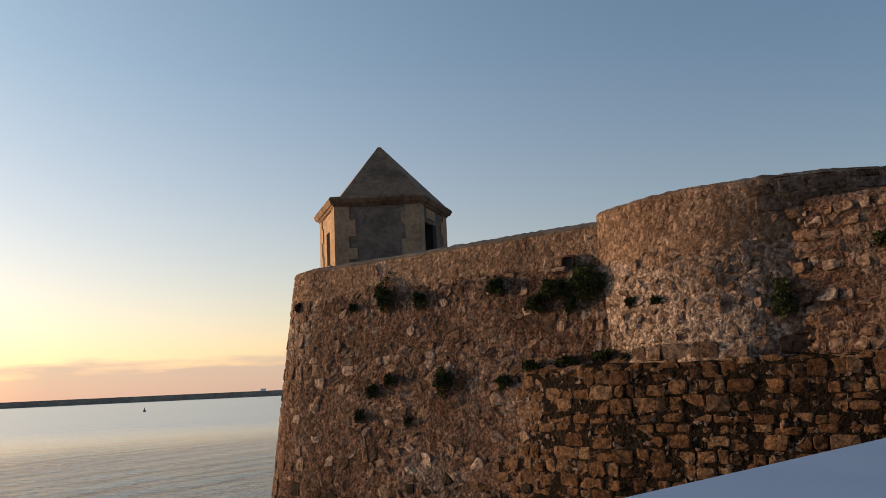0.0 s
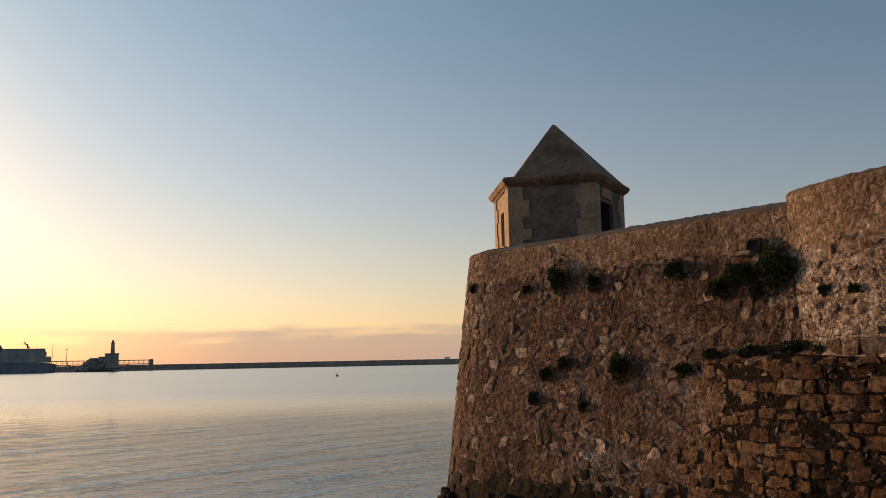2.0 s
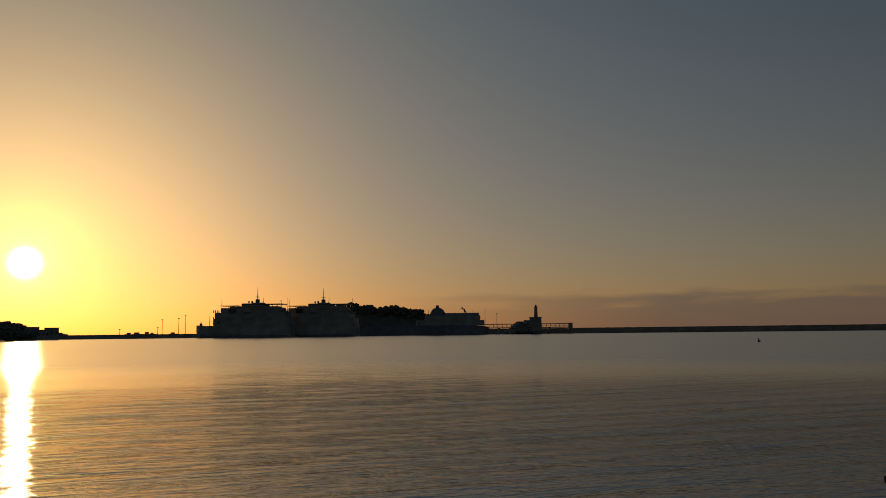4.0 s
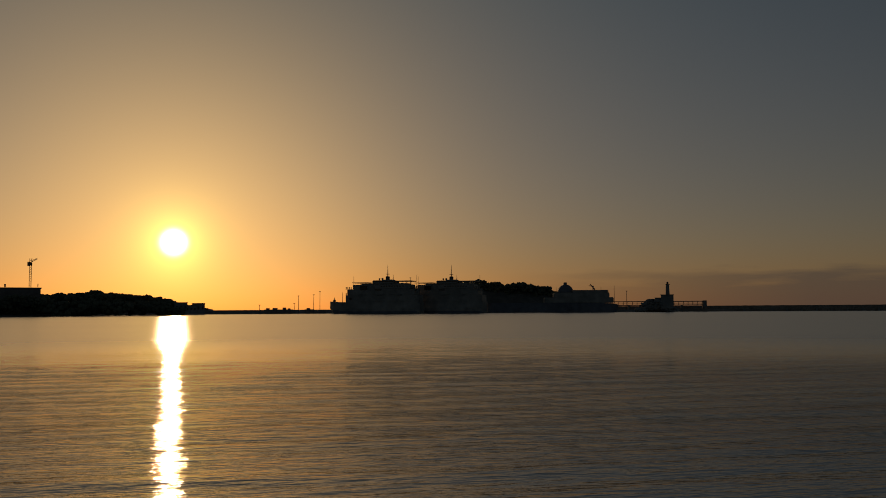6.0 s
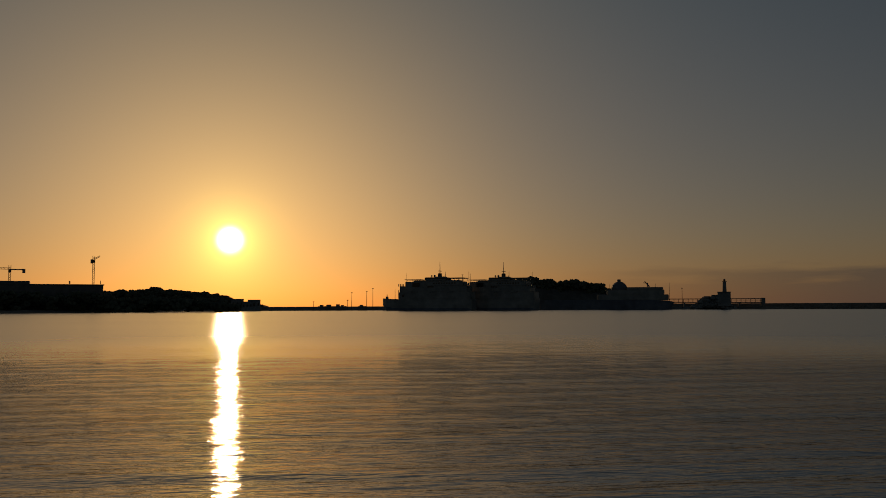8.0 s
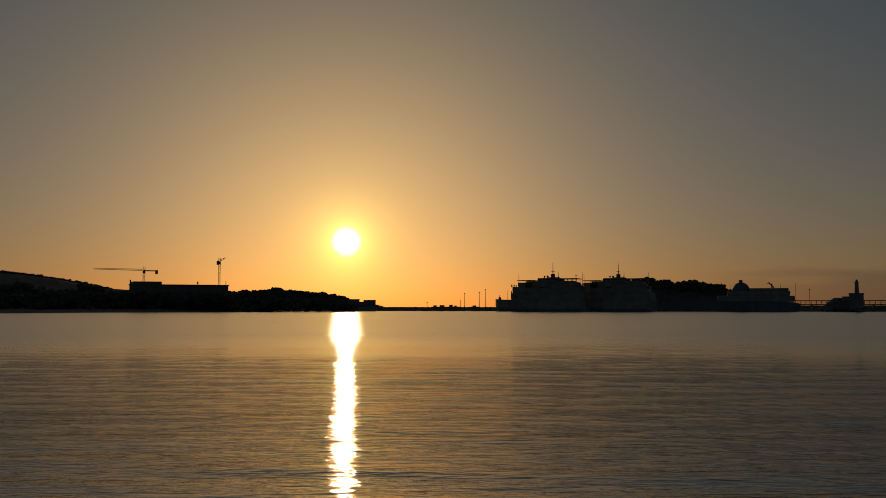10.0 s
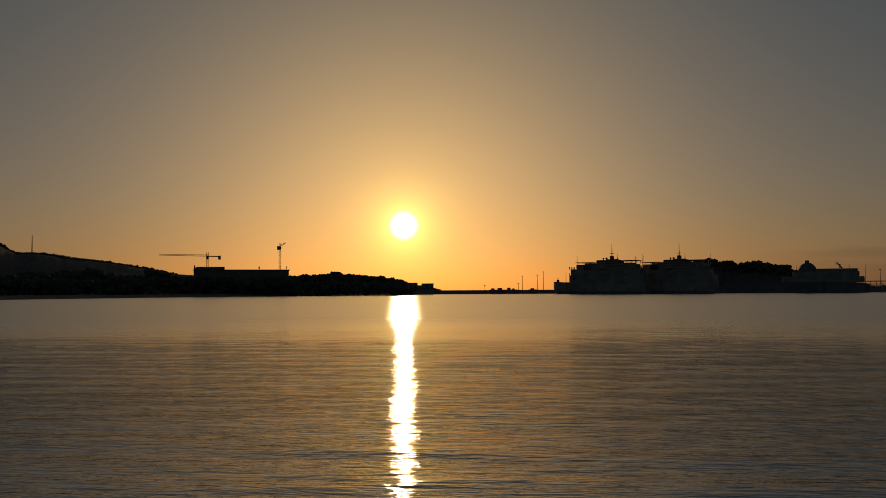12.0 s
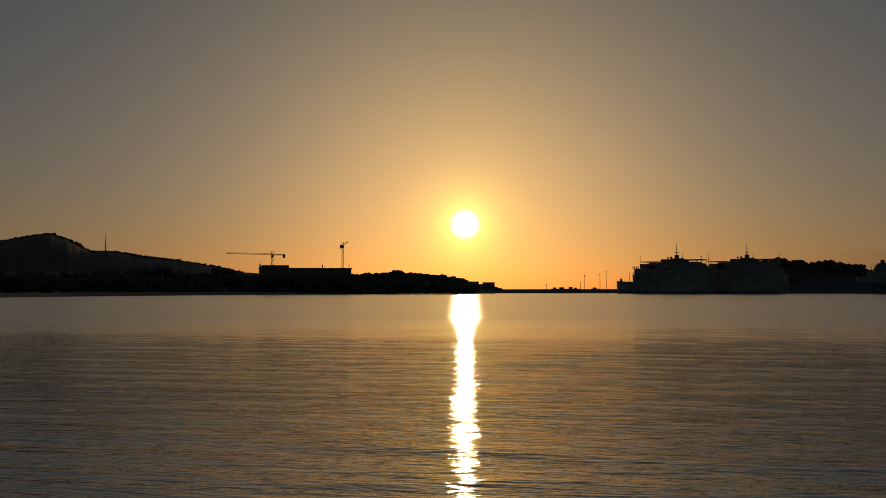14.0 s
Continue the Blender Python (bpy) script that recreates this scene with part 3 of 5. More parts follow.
def strip(name, pts, depth, mat, label, category, z0=-1.5, back=1.0, kind="structure"):
    """A long low mass: pts are (az, dist, height); its crest line follows them, back: share of the height kept at the far side."""
    bm = bmesh.new()
    cols = []
    for az, d, z in pts:
        ring = [(d, z0), (d + depth * 0.04, z0 + (z - z0) * 0.45), (d + depth * 0.14, z), (d + depth, z0 + (z - z0) * back), (d + depth, z0)]
        cols.append([bm.verts.new((*polar(az, q), zz)) for q, zz in ring])
    n = len(cols[0])
    for a, b in zip(cols, cols[1:]):
        for i in range(n):
            bm.faces.new((a[i], b[i], b[(i + 1) % n], a[(i + 1) % n]))
    bm.faces.new(cols[0]), bm.faces.new(cols[-1][::-1])
    return tagged(part(name, bm, mat), label, category, kind=kind)


def along(az, table):
    """Height angle at az, linear between (az, el) rows."""
    return float(np.interp(az, [r[0] for r in table], [r[1] for r in table]))


strip("breakwater", [(a, 880, zat(880, 0.11) + 0.25 * noise.noise(Vector((a * 3, 0, 0)))) for a in np.arange(-12, 38, 0.25)], 14, M_MOLE, "long low stone breakwater across the harbour mouth", "breakwater")
breakwater = bpy.data.objects["breakwater"]
for k in range(52):
    b = bmesh.new()
    az = -10 + 0.86 * k
    add_box(b, -0.9, 0.9, -1.2, 0.4, -1.0, 2.4, 0.1, pose(*polar(az, 879.6), 0, 0, 0, az))
    part("buttress", b, M_CONC, breakwater, "pale concrete buttress")
hut = bmesh.new()
add_box(hut, -2.6, 2.6, -2, 2, 5.0, 7.6, 0.1, pose(*polar(12.5, 886), 0, 0, 0, 12.5))
add_box(hut, -2.9, 2.9, -2.3, 2.3, 7.6, 7.9, 0.0, pose(*polar(12.5, 886), 0, 0, 0, 12.5))
tagged(part("breakwater_hut", hut, M_WHITE), "small white hut on the breakwater", "hut")
strip("mole", [(a, 856, zat(856, -0.12)) for a in np.arange(30.2, 38.5, 0.25)], 20, M_MOLE, "low dark mole of rocks and concrete", "mole")
strip("jetty", [(a, 850, zat(850, 0.0)) for a in np.arange(57, 66, 0.5)], 30, M_CONC, "low concrete jetty with moored boats", "jetty")
strip("ferry_quay", [(a, 842, zat(842, -0.1)) for a in np.arange(36.5, 58, 0.5)], 60, M_CONC, "dark ferry quay", "quay")
strip("shore", [(a, float(np.interp(a, (64, 80, 97), (850, 640, 470))), 2.0 + 0.5 * noise.noise(Vector((a, 3, 0)))) for a in np.arange(64.6, 116, 0.5)], 420, M_HILL, "dark harbour shore with low quays", "shore")


def hill(name, table, dist, depth, mat, label, bumps=0.0, step=0.15, seed=0.0):
    """A hill whose skyline follows (az, el) rows, rounded in depth."""
    az0, az1 = table[0][0], table[-1][0]
    azs = np.arange(az0, az1 + step / 2, step)
    prof = [(0.0, 0.0), (0.12, 0.30), (0.28, 0.62), (0.45, 0.9), (0.58, 1.0), (0.75, 0.85), (1.0, 0.1)]
    verts, faces = [], []
    for i, (f, hgt) in enumerate(prof):
        for a in azs:
            d = dist + depth * f
            top = zat(dist + depth * 0.58, along(a, table)) + 1.5
            p = Vector((*polar(a, d), 0))
            n = noise.noise(p * 0.012 + Vector((seed, 0, 0))) * 0.12 + bumps * noise.noise(p * 0.08)
            crest = 1.0 if i == 4 else 1.0 + n
            verts.append((p.x, p.y, -1.5 + top * hgt * crest + (bumps * 14 * noise.noise(p * 0.09) if hgt > 0.5 else 0)))
    n = len(azs)
    for i in range(len(prof) - 1):
        for j in range(n - 1):
            a = i * n + j
            faces.append((a, a + n, a + n + 1, a + 1))
    return tagged(new(name, mesh_from(name, verts, faces, mat, True)), label, "hill", kind="structure")


hill("mountain", [(82, 0.9), (84, 1.42), (85.5, 1.68), (87.2, 1.92), (88.8, 2.12), (90.4, 2.36), (91.4, 2.40), (92.0, 2.36), (92.6, 2.75), (93.4, 3.22), (94.4, 3.5), (95.2, 3.4), (97.1, 2.92), (99, 2.5), (103, 2.3), (112, 1.9), (125, 1.0)], 1500, 700, M_HILL, "distant scrub-covered hill in evening haze", 0.05, 0.12)
hill("headland", [(64.9, 0.05), (65.3, 0.15), (66.2, 0.32), (67.2, 0.40), (68.2, 0.58), (69.9, 0.76), (71.2, 0.88), (72.3, 0.92), (73.4, 0.84), (74.6, 0.76), (76, 0.8), (80, 1.0), (84, 1.25), (90, 1.1), (100, 1.0), (112, 0.9)], 860, 160, M_HILL, "low wooded headland", 0.05, 0.15, 4.0)
hill("wooded_islet", [(49.6, 0.9), (48.5, 1.46), (47.3, 1.6), (46.8, 1.66), (46.0, 1.52), (45.1, 1.42), (44.2, 1.46), (43.2, 1.38), (42.6, 1.28), (41.6, 0.9), (40.6, 0.2)][::-1], 900, 90, M_HILL, "pine-covered islet behind the ferries", 0.05, 0.12, 9.0)


# tree crowns along the skylines
def clump_variants():
    made = []
    for k in range(5):
        bm = bmesh.new()
        rnd = random.Random(20 + k)
        for c in range(9):
            o = Vector((rnd.uniform(-0.7, 0.7), rnd.uniform(-0.7, 0.7), rnd.uniform(0.1, 0.9)))
            r = bmesh.ops.create_icosphere(bm, subdivisions=1, radius=rnd.uniform(0.28, 0.5))
            for v in r["verts"]:
                v.co = o + v.co * (1 + 0.5 * noise.noise(v.co * 3 + o * 5)) * Vector((1, 1, 0.75)).length / 1.6
        made.append((np.array([v.co[:] for v in bm.verts]), [[v.index for v in f.verts] for f in bm.faces]))
        bm.verts.ensure_lookup_table()
        bm.free()
    return made


CLUMPS = clump_variants()


def woods(name, table, dist, spread, size, count, label, seed, sink=0.0):
    """Many tree crowns along a skyline, as one mass of foliage."""
    rnd = random.Random(seed)
    verts, faces, base = [], [], 0
    for k in range(count):
        a = rnd.uniform(table[0][0], table[-1][0])
        d = dist + rnd.uniform(0, spread)
        r = size * rnd.uniform(0.6, 1.35)
        el = along(a, table)
        top = zat(d, el) - rnd.random() ** 2 * (zat(d, el) - 4) * sink
        top += rnd.uniform(-0.35, 0.55) * r
        v, f = CLUMPS[k % len(CLUMPS)]
        ang = rnd.uniform(0, 6.28)
        ca, sa = math.cos(ang), math.sin(ang)
        x, y = polar(a, d)
        q = v @ np.array([[ca, sa, 0], [-sa, ca, 0], [0, 0, 1]]) * r
        verts += (q + np.array([x, y, top - 1.15 * r])).tolist()
        faces += [[i + base for i in g] for g in f]
        base += len(v)
    tagged(new(name, mesh_from(name, verts, faces, M_TREE)), label, "trees", kind="stuff")


woods("islet_pines", [(41.4, 1.05), (42.6, 1.5), (43.2, 1.57), (44.2, 1.70), (45.1, 1.62), (46.0, 1.74), (46.8, 1.90), (47.3, 1.82), (48.5, 1.66), (49.6, 0.9)], 930, 30, 4.2, 420, "dark pine crowns covering the islet", 1, 0.6)
woods("headland_pines", [(65.4, 0.04), (66.0, 0.1), (66.9, 0.28), (67.4, 0.62), (68.2, 0.8), (69.9, 0.97), (71.2, 1.10), (72.3, 1.17), (73.4, 1.05), (74.6, 1.02), (75.4, 0.98)], 870, 70, 3.6, 620, "dark pines covering the headland", 2, 0.8)
woods("shore_trees", [(81.5, 0.85), (83, 1.25), (84, 1.38), (85, 1.15), (86.6, 1.05), (87.6, 1.45), (88.6, 1.3), (90.2, 1.32), (92, 1.15), (94.5, 1.0), (97, 1.05), (108, 0.9)], 800, 50, 4.5, 420, "dark trees along the harbour shore", 3, 0.9)
woods("waterside_trees", [(67.0, 0.05), (68, 0.38), (70, 0.55), (72, 0.62), (74, 0.55), (75.2, 0.72), (76.5, 0.88), (78, 0.78), (79.5, 0.95), (81, 1.02), (82.5, 0.9), (85, 0.8), (90, 0.75), (100, 0.8), (112, 0.7)], 715, 40, 4.0, 900, "dark trees and bushes down to the harbour shore", 6, 0.95)
woods("hill_scrub", [(82, 0.95), (84, 1.46), (85.5, 1.72), (87.2, 1.96), (88.8, 2.16), (90.4, 2.41), (91.4, 2.43), (92.0, 2.39), (92.6, 2.78), (93.4, 3.2), (94.4, 3.48), (95.2, 3.36), (97.1, 2.94), (99, 2.5)], 1890, 20, 5.5, 800, "scrub and pines along the hill crest", 4, 0.02)


# ---- ferries ----
def build_ferry():
    """Length along local x (bow at -x), height in z; seen obliquely from its side."""
    f = thing("ferry", "white car ferry with dark hull moored at the quay", "ferry", "ferries at the quay")
    L, W = 92.0, 19.0
    bm = bmesh.new()
    stations = [(-46, 0.6, 11.8), (-43.5, 4.5, 11.6), (-40, 7.5, 11.3), (-34, 9.3, 11.0), (-26, 9.5, 11.0), (0, 9.5, 11.0), (30, 9.5, 11.0), (44, 9.2, 11.0), (46, 8.8, 11.0)]
    cols = []
    for x, w, z in stations:
        flare = 0.55 if x < -40 else 0.92
        xb = x + (4.5 if x < -45 else (2.5 if x < -42 else 0))
        cols.append([bm.verts.new(p) for p in ((xb, -w * flare, -1.5), (x, -w, 5.0), (x, -w, z), (x, w, z), (x, w, 5.0), (xb, w * flare, -1.5))])
    for a, b in zip(cols, cols[1:]):
        for i in range(6):
            bm.faces.new((a[i], b[i], b[(i + 1) % 6], a[(i + 1) % 6]))
    bm.faces.new(cols[0]), bm.faces.new(cols[-1][::-1])
    part("hull", bm, M_SHIP, f, "white hull side")
    bm = bmesh.new()
    cols = []
    for x, w, z in stations:
        flare = 0.56 if x < -40 else 0.93
        xb = x + (4.4 if x < -45 else (2.4 if x < -42 else 0))
        cols.append([bm.verts.new(p) for p in ((xb, -w * flare - 0.06, -1.6), (xb - 0.5, -w * 0.97 - 0.06, 3.6), (xb - 0.5, w * 0.97 + 0.06, 3.6), (xb, w * flare + 0.06, -1.6))])
    for a, b in zip(cols, cols[1:]):
        for i in range(4):
            bm.faces.new((a[i], b[i], b[(i + 1) % 4], a[(i + 1) % 4]))
    bm.faces.new(cols[0]), bm.faces.new(cols[-1][::-1])
    part("boot_band", bm, M_HULL, f, "dark blue band along the waterline")

    def deck(name, x0, x1, w, z0, z1, mat=M_SHIP, bev=0.4, label=""):
        b = bmesh.new()
        add_box(b, x0, x1, -w, w, z0, z1, bev)
        return part(name, b, mat, f, label)

    deck("superstructure", -27, 45, 9.3, 11, 17.5)
    deck("superstructure", -25.5, 41.5, 9.1, 17.5, 23.2)
    deck("superstructure", -20, 37, 8.8, 23.2, 27.4)
    deck("superstructure", -12, 33, 8.6, 27.4, 28.6)
    bridge = deck("bridge_deck", 0, 21, 9.8, 28.2, 31.4, M_SHIP, 0.5, "raised bridge with wide windows")
    deck("canopy", 14, 38, 9.6, 30.2, 30.9, M_SHIP, 0.2, "thin sun deck canopy")
    for x in (24, 29, 33, 37):
        for y in (-8.6, 8.6):
            b = bmesh.new()
            add_tube(b, (x, y, 28), (x, y, 30.3), 0.25)
            part("canopy_post", b, M_SHIP, f)
    deck("awning", -21, -4, 8.4, 29.2, 29.7, M_SHIP, 0.15)
    for x in (-18, -8):
        for y in (-7.6, 7.6):
            b = bmesh.new()
            add_tube(b, (x, y, 28), (x, y, 29.3), 0.2)
            part("awning_post", b, M_SHIP, f)
    deck("funnel_base", 8, 18, 5.0, 31.2, 32.2, M_SHIP, 0.2)
    # window rows, and solid dark blocks that paint the shade of large recesses
    for side in (-8.8, 8.8):
        for k in range(9):
            b = bmesh.new()
            add_box(b, 8 + 2.6 * k, 9.6 + 2.6 * k, side - 0.06, side + 0.06, 25.2, 26.3)
            part("window", b, M_GLASS, f)
    for x0, x1, z0, z1 in ((-12.5, -5.5, 22.0, 26.5), (-23.5, -20.5, 12.5, 15.5), (2, 9, 21.5, 23.0)):
        b = bmesh.new()
        add_box(b, x0, x1, -9.36, 9.36, z0, z1, 0.3)
        part("side_opening", b, M_GLASS, f, "dark block painted as the shade of an opening in the ship's side")
    b = bmesh.new()
    add_box(b, 0.1, 20.5, -9.86, 9.86, 29.6, 30.7, 0.1)
    part("bridge_window", b, M_GLASS, bridge)
    b = bmesh.new()
    add_box(b, 10.6, 14.0, -1.6, 1.6, 31.4, 35.5, 0.4)
    add_box(b, 11.3, 13.3, -3.2, 3.2, 34.4, 35.0, 0.1)
    add_tube(b, (12.3, 0, 35), (12.3, 0, 46.5), 0.45, 0.16)
    add_box(b, 11.0, 13.6, -2.4, 2.4, 37.4, 37.8)
    part("mast", b, M_STEEL, f, "radar mast")
    for x, r in ((4.0, 0.9), (7.0, 1.1), (17.5, 0.4)):
        b = bmesh.new()
        add_tube(b, (x, 0, 31.3), (x, 0, 32.6), 0.3)
        bmesh.ops.create_icosphere(b, subdivisions=2, radius=r, matrix=Matrix.Translation((x, 0, 33.0)))
        part("radome", b, M_SHIP, f, smooth=True)
    for x, z0, z1 in ((-22, 23, 36), (41, 20, 36.5), (-33.5, 11, 20.5), (17.8, 31, 37)):
        b = bmesh.new()
        add_tube(b, (x, 0, z0), (x, 0, z1), 0.28, 0.14)
        part("pole", b, M_STEEL, f)
    b = bmesh.new()
    add_box(b, -42.5, -41, -2, 2, 11.2, 13.6, 0.3)
    add_tube(b, (-41.8, 0, 13), (-41.8, 0, 15.5), 0.35)
    part("windlass", b, M_STEEL, f)
    for x, z in ((-27.2, 17), (-27.2, 23), (38.5, 23.5), (42, 21)):
        for y in (-7, -2.5, 2.5, 7):
            b = bmesh.new()
            add_tube(b, (x, y, z), (x, y, z + 2.6), 0.45)
            part("vent", b, M_SHIP, f)
    for x in (-14, 4, 22):
        b = bmesh.new()
        add_box(b, x, x + 7, -10.2, -8.9, 16.6, 18.3, 0.55)
        part("lifeboat", b, M_CONC, f, "covered lifeboat on davits")
    return f


ferry = build_ferry()


def set_ferry(bow_az, end_az, dist, swing):
    """Stand a ship so that its bow and stern lie at the two bearings."""
    mid = (bow_az + end_az) / 2
    x, y = polar(mid, dist)
    return pose(x, y, 0, 0, 0, mid + swing)


ferry.matrix_world = set_ferry(57.3, 50.9, 800, -18)
copy_thing(ferry, set_ferry(52.9, 46.5, 812, -18))


def build_fast_ferry():
    f = thing("fast_ferry", "smaller dark-hulled ferry with a domed funnel at the pier", "ferry", "ferries at the quay")
    bm = bmesh.new()
    cols = []
    for x, w, z in [(-92, 7.6, 9.6), (-36, 8.0, 9.4), (20, 8.0, 9.0), (30, 6.5, 8.6), (35, 3.0, 7.6), (37, 0.6, 7.0)]:
        cols.append([bm.verts.new(p) for p in ((x - (3 if x > 30 else 0), -w * 0.85, -1.5), (x, -w, z), (x, w, z), (x - (3 if x > 30 else 0), w * 0.85, -1.5))])
    for a, b in zip(cols, cols[1:]):
        for i in range(4):
            bm.faces.new((a[i], b[i], b[(i + 1) % 4], a[(i + 1) % 4]))
    bm.faces.new(cols[0]), bm.faces.new(cols[-1][::-1])
    part("hull", bm, M_HULL, f)
    for x0, x1, w, z0, z1 in ((-36, 31, 7.8, 9, 14.5), (-27, 27, 7.6, 14.5, 19.2), (-9, 26, 7.4, 19.2, 21.6)):
        b = bmesh.new()
        add_box(b, x0, x1, -w, w, z0, z1, 0.5)
        part("superstructure", b, M_SHIP, f)
    b = bmesh.new()
    arch = [(-15 - 7.5 * math.cos(math.pi * k / 20), 19.0 + 8.2 * math.sin(math.pi * k / 20)) for k in range(21)]
    near_side, far_side = [b.verts.new((x, -3.8, z)) for x, z in arch], [b.verts.new((x, 3.8, z)) for x, z in arch]
    for k in range(21):
        b.faces.new((near_side[k], near_side[(k + 1) % 21], far_side[(k + 1) % 21], far_side[k]))
    b.faces.new(near_side), b.faces.new(far_side[::-1])
    bmesh.ops.bevel(b, geom=[e for e in b.edges if abs(e.verts[0].co.y - e.verts[1].co.y) < 0.1], offset=0.5, segments=2, affect="EDGES")
    part("funnel", b, M_HULL, f, "rounded funnel casing")
    b = bmesh.new()
    add_box(b, -17, -13.5, -1.4, 1.4, 27, 29.4, 0.3)
    part("exhaust", b, M_STEEL, f)
    b = bmesh.new()
    add_tube(b, (14, 0, 22), (9.5, 0, 27.5), 0.7, 0.4)
    add_tube(b, (12, 0, 22), (12.5, 0, 26), 0.5, 0.3)
    add_tube(b, (8, 0, 26), (13, 0, 25.2), 0.3)
    part("mast", b, M_STEEL, f, "raked radar mast")
    for x in (-24, 20, 33):
        b = bmesh.new()
        add_tube(b, (x, 0, 9 if x > 30 else 19), (x, 0, 26 if x > 30 else 25), 0.2, 0.12)
        part("pole", b, M_STEEL, f)
    return f


fast = build_fast_ferry()
fast.matrix_world = set_ferry(42.6, 37.5, 830, 8)


# ---- lighthouse, pier and mole ----
def build_lighthouse():
    x, y = polar(34.33, 850)
    lh = thing("lighthouse", "small harbour lighthouse on a square base", "lighthouse", at=(x, y, 0), rz=34.3)
    b = bmesh.new()
    add_box(b, -6.5, 5.5, -5, 5, 3, 16.5, 0.2)
    add_box(b, -7.0, 6.0, -5.5, 5.5, 16.2, 16.9, 0.1)
    part("base", b, M_CONC, lh)
    b = bmesh.new()
    add_tube(b, (0, 0, 16.5), (0, 0, 26.5), 2.0, 1.6, 14)
    part("tower", b, M_CONC, lh, "slender round tower")
    b = bmesh.new()
    add_tube(b, (0, 0, 26.4), (0, 0, 27.0), 2.3, 2.3, 14)
    part("gallery", b, M_STEEL, lh)
    b = bmesh.new()
    add_tube(b, (0, 0, 27.0), (0, 0, 28.6), 1.1, 1.1, 12)
    add_tube(b, (0, 0, 28.6), (0, 0, 29.5), 1.3, 0.1, 12)
    part("lantern", b, M_GLASS, lh)


def build_footbridge():
    a, c = Vector(polar(37.9, 850)), Vector(polar(31.9, 862))
    run = (c - a).length
    ang = math.degrees(math.atan2((c - a).y, (c - a).x))
    fb = thing("covered_footbridge", "long raised passenger bridge with slim posts", "footbridge", at=(a.x, a.y, 0), rz=ang)
    for z0, z1, name in ((9.7, 10.5, "roof_beam"), (6.0, 6.9, "deck_beam"), (8.0, 8.2, "rail")):
        b = bmesh.new()
        add_box(b, 0, run, -1.4, 1.4, z0, z1, 0.05)
        part(name, b, M_STEEL, fb)
    for k in range(int(run / 4.5)):
        for y in (-1.2, 1.2):
            b = bmesh.new()
            add_tube(b, (k * 4.5 + 1, y, 6.8), (k * 4.5 + 1, y, 9.8), 0.14)
            part("post", b, M_STEEL, fb)
    for s in (0.17, 0.36, 0.55, 0.74, 0.97):
        b = bmesh.new()
        add_box(b, run * s - 0.9, run * s + 0.9, -1.2, 1.2, -1, 6.2)
        part("pier_leg", b, M_CONC, fb)
    b = bmesh.new()
    add_box(b, run - 3.2, run + 0.2, -2.2, 2.2, 4.0, 10.9, 0.1)
    part("end_tower", b, M_CONC, fb)


build_lighthouse()
build_footbridge()
for az, w, hgt in ((35.45, 5, 12.2), (34.95, 6, 13.4)):
    b = bmesh.new()
    x, y = polar(az, 852)
    add_box(b, -w / 2, w / 2, -4, 4, 2, hgt, 0.2, pose(x, y, 0, 0, 0, az))
    add_box(b, -w / 2 - 0.4, w / 2 + 0.4, -4.4, 4.4, hgt, hgt + 0.5, 0, pose(x, y, 0, 0, 0, az))
    tagged(part("harbour_shed", b, M_CONC), "flat-roofed harbour shed beside the lighthouse", "shed", "harbour sheds")


def boulder_mesh(name, mat, seed, sub=3, squash=0.7):
    bm = bmesh.new()
    bmesh.ops.create_icosphere(bm, subdivisions=sub, radius=1.0)
    o = Vector((seed * 7.3, seed * 1.7, 0))
    for v in bm.verts:
        p = v.co.copy()
        f = 1 + 0.35 * noise.noise(p * 1.1 + o) + 0.2 * noise.noise(p * 2.7 + o) + 0.1 * noise.noise(p * 6.5 + o) + 0.045 * noise.noise(p * 14 + o)
        v.co = Vector((p.x * f, p.y * f * 0.9, p.z * f * squash))
        for nrm, dd in ((Vector((0.5, -0.6, 0.6)), 0.75), (Vector((-0.8, 0.1, 0.5)), 0.8), (Vector((0.1, 0.3, 0.95)), 0.5)):
            nn = (nrm + Vector((noise.noise(o), noise.noise(o * 2), 0)) * 0.5).normalized()
            over = v.co.dot(nn) - dd
            if over > 0:
                v.co -= nn * over * 0.55
    me = bpy.data.meshes.new(name)
    bm.to_mesh(me)
    bm.free()
    me.materials.append(mat)
    return me


# rock armour under the lighthouse
rnd = random.Random(8)
verts_all = [boulder_mesh("mole_rocks", M_CONC, k, 1) for k in range(3)]
vs, fs, base = [], [], 0
for k in range(520):
    me = verts_all[k % 3]
    az = rnd.gauss(35.1, 0.75)
    top = max(0.3, min(11.8, 16.0 - abs(az - 35.1) * 10.0)) * rnd.uniform(0.25, 1.0)
    x, y = polar(az, 846 + rnd.uniform(0, 14))
    r = rnd.uniform(1.6, 3.2)
    vs += [(x + v.co.x * r, y + v.co.y * r, top + v.co.z * r - 0.6) for v in me.vertices]
    fs += [[i + base for i in p.vertices] for p in me.polygons]
    base += len(me.vertices)
tagged(new("mole_rocks", mesh_from("mole_rocks", vs, fs, M_CONC)), "rock armour heaped at the mole head", "rocks", kind="stuff")


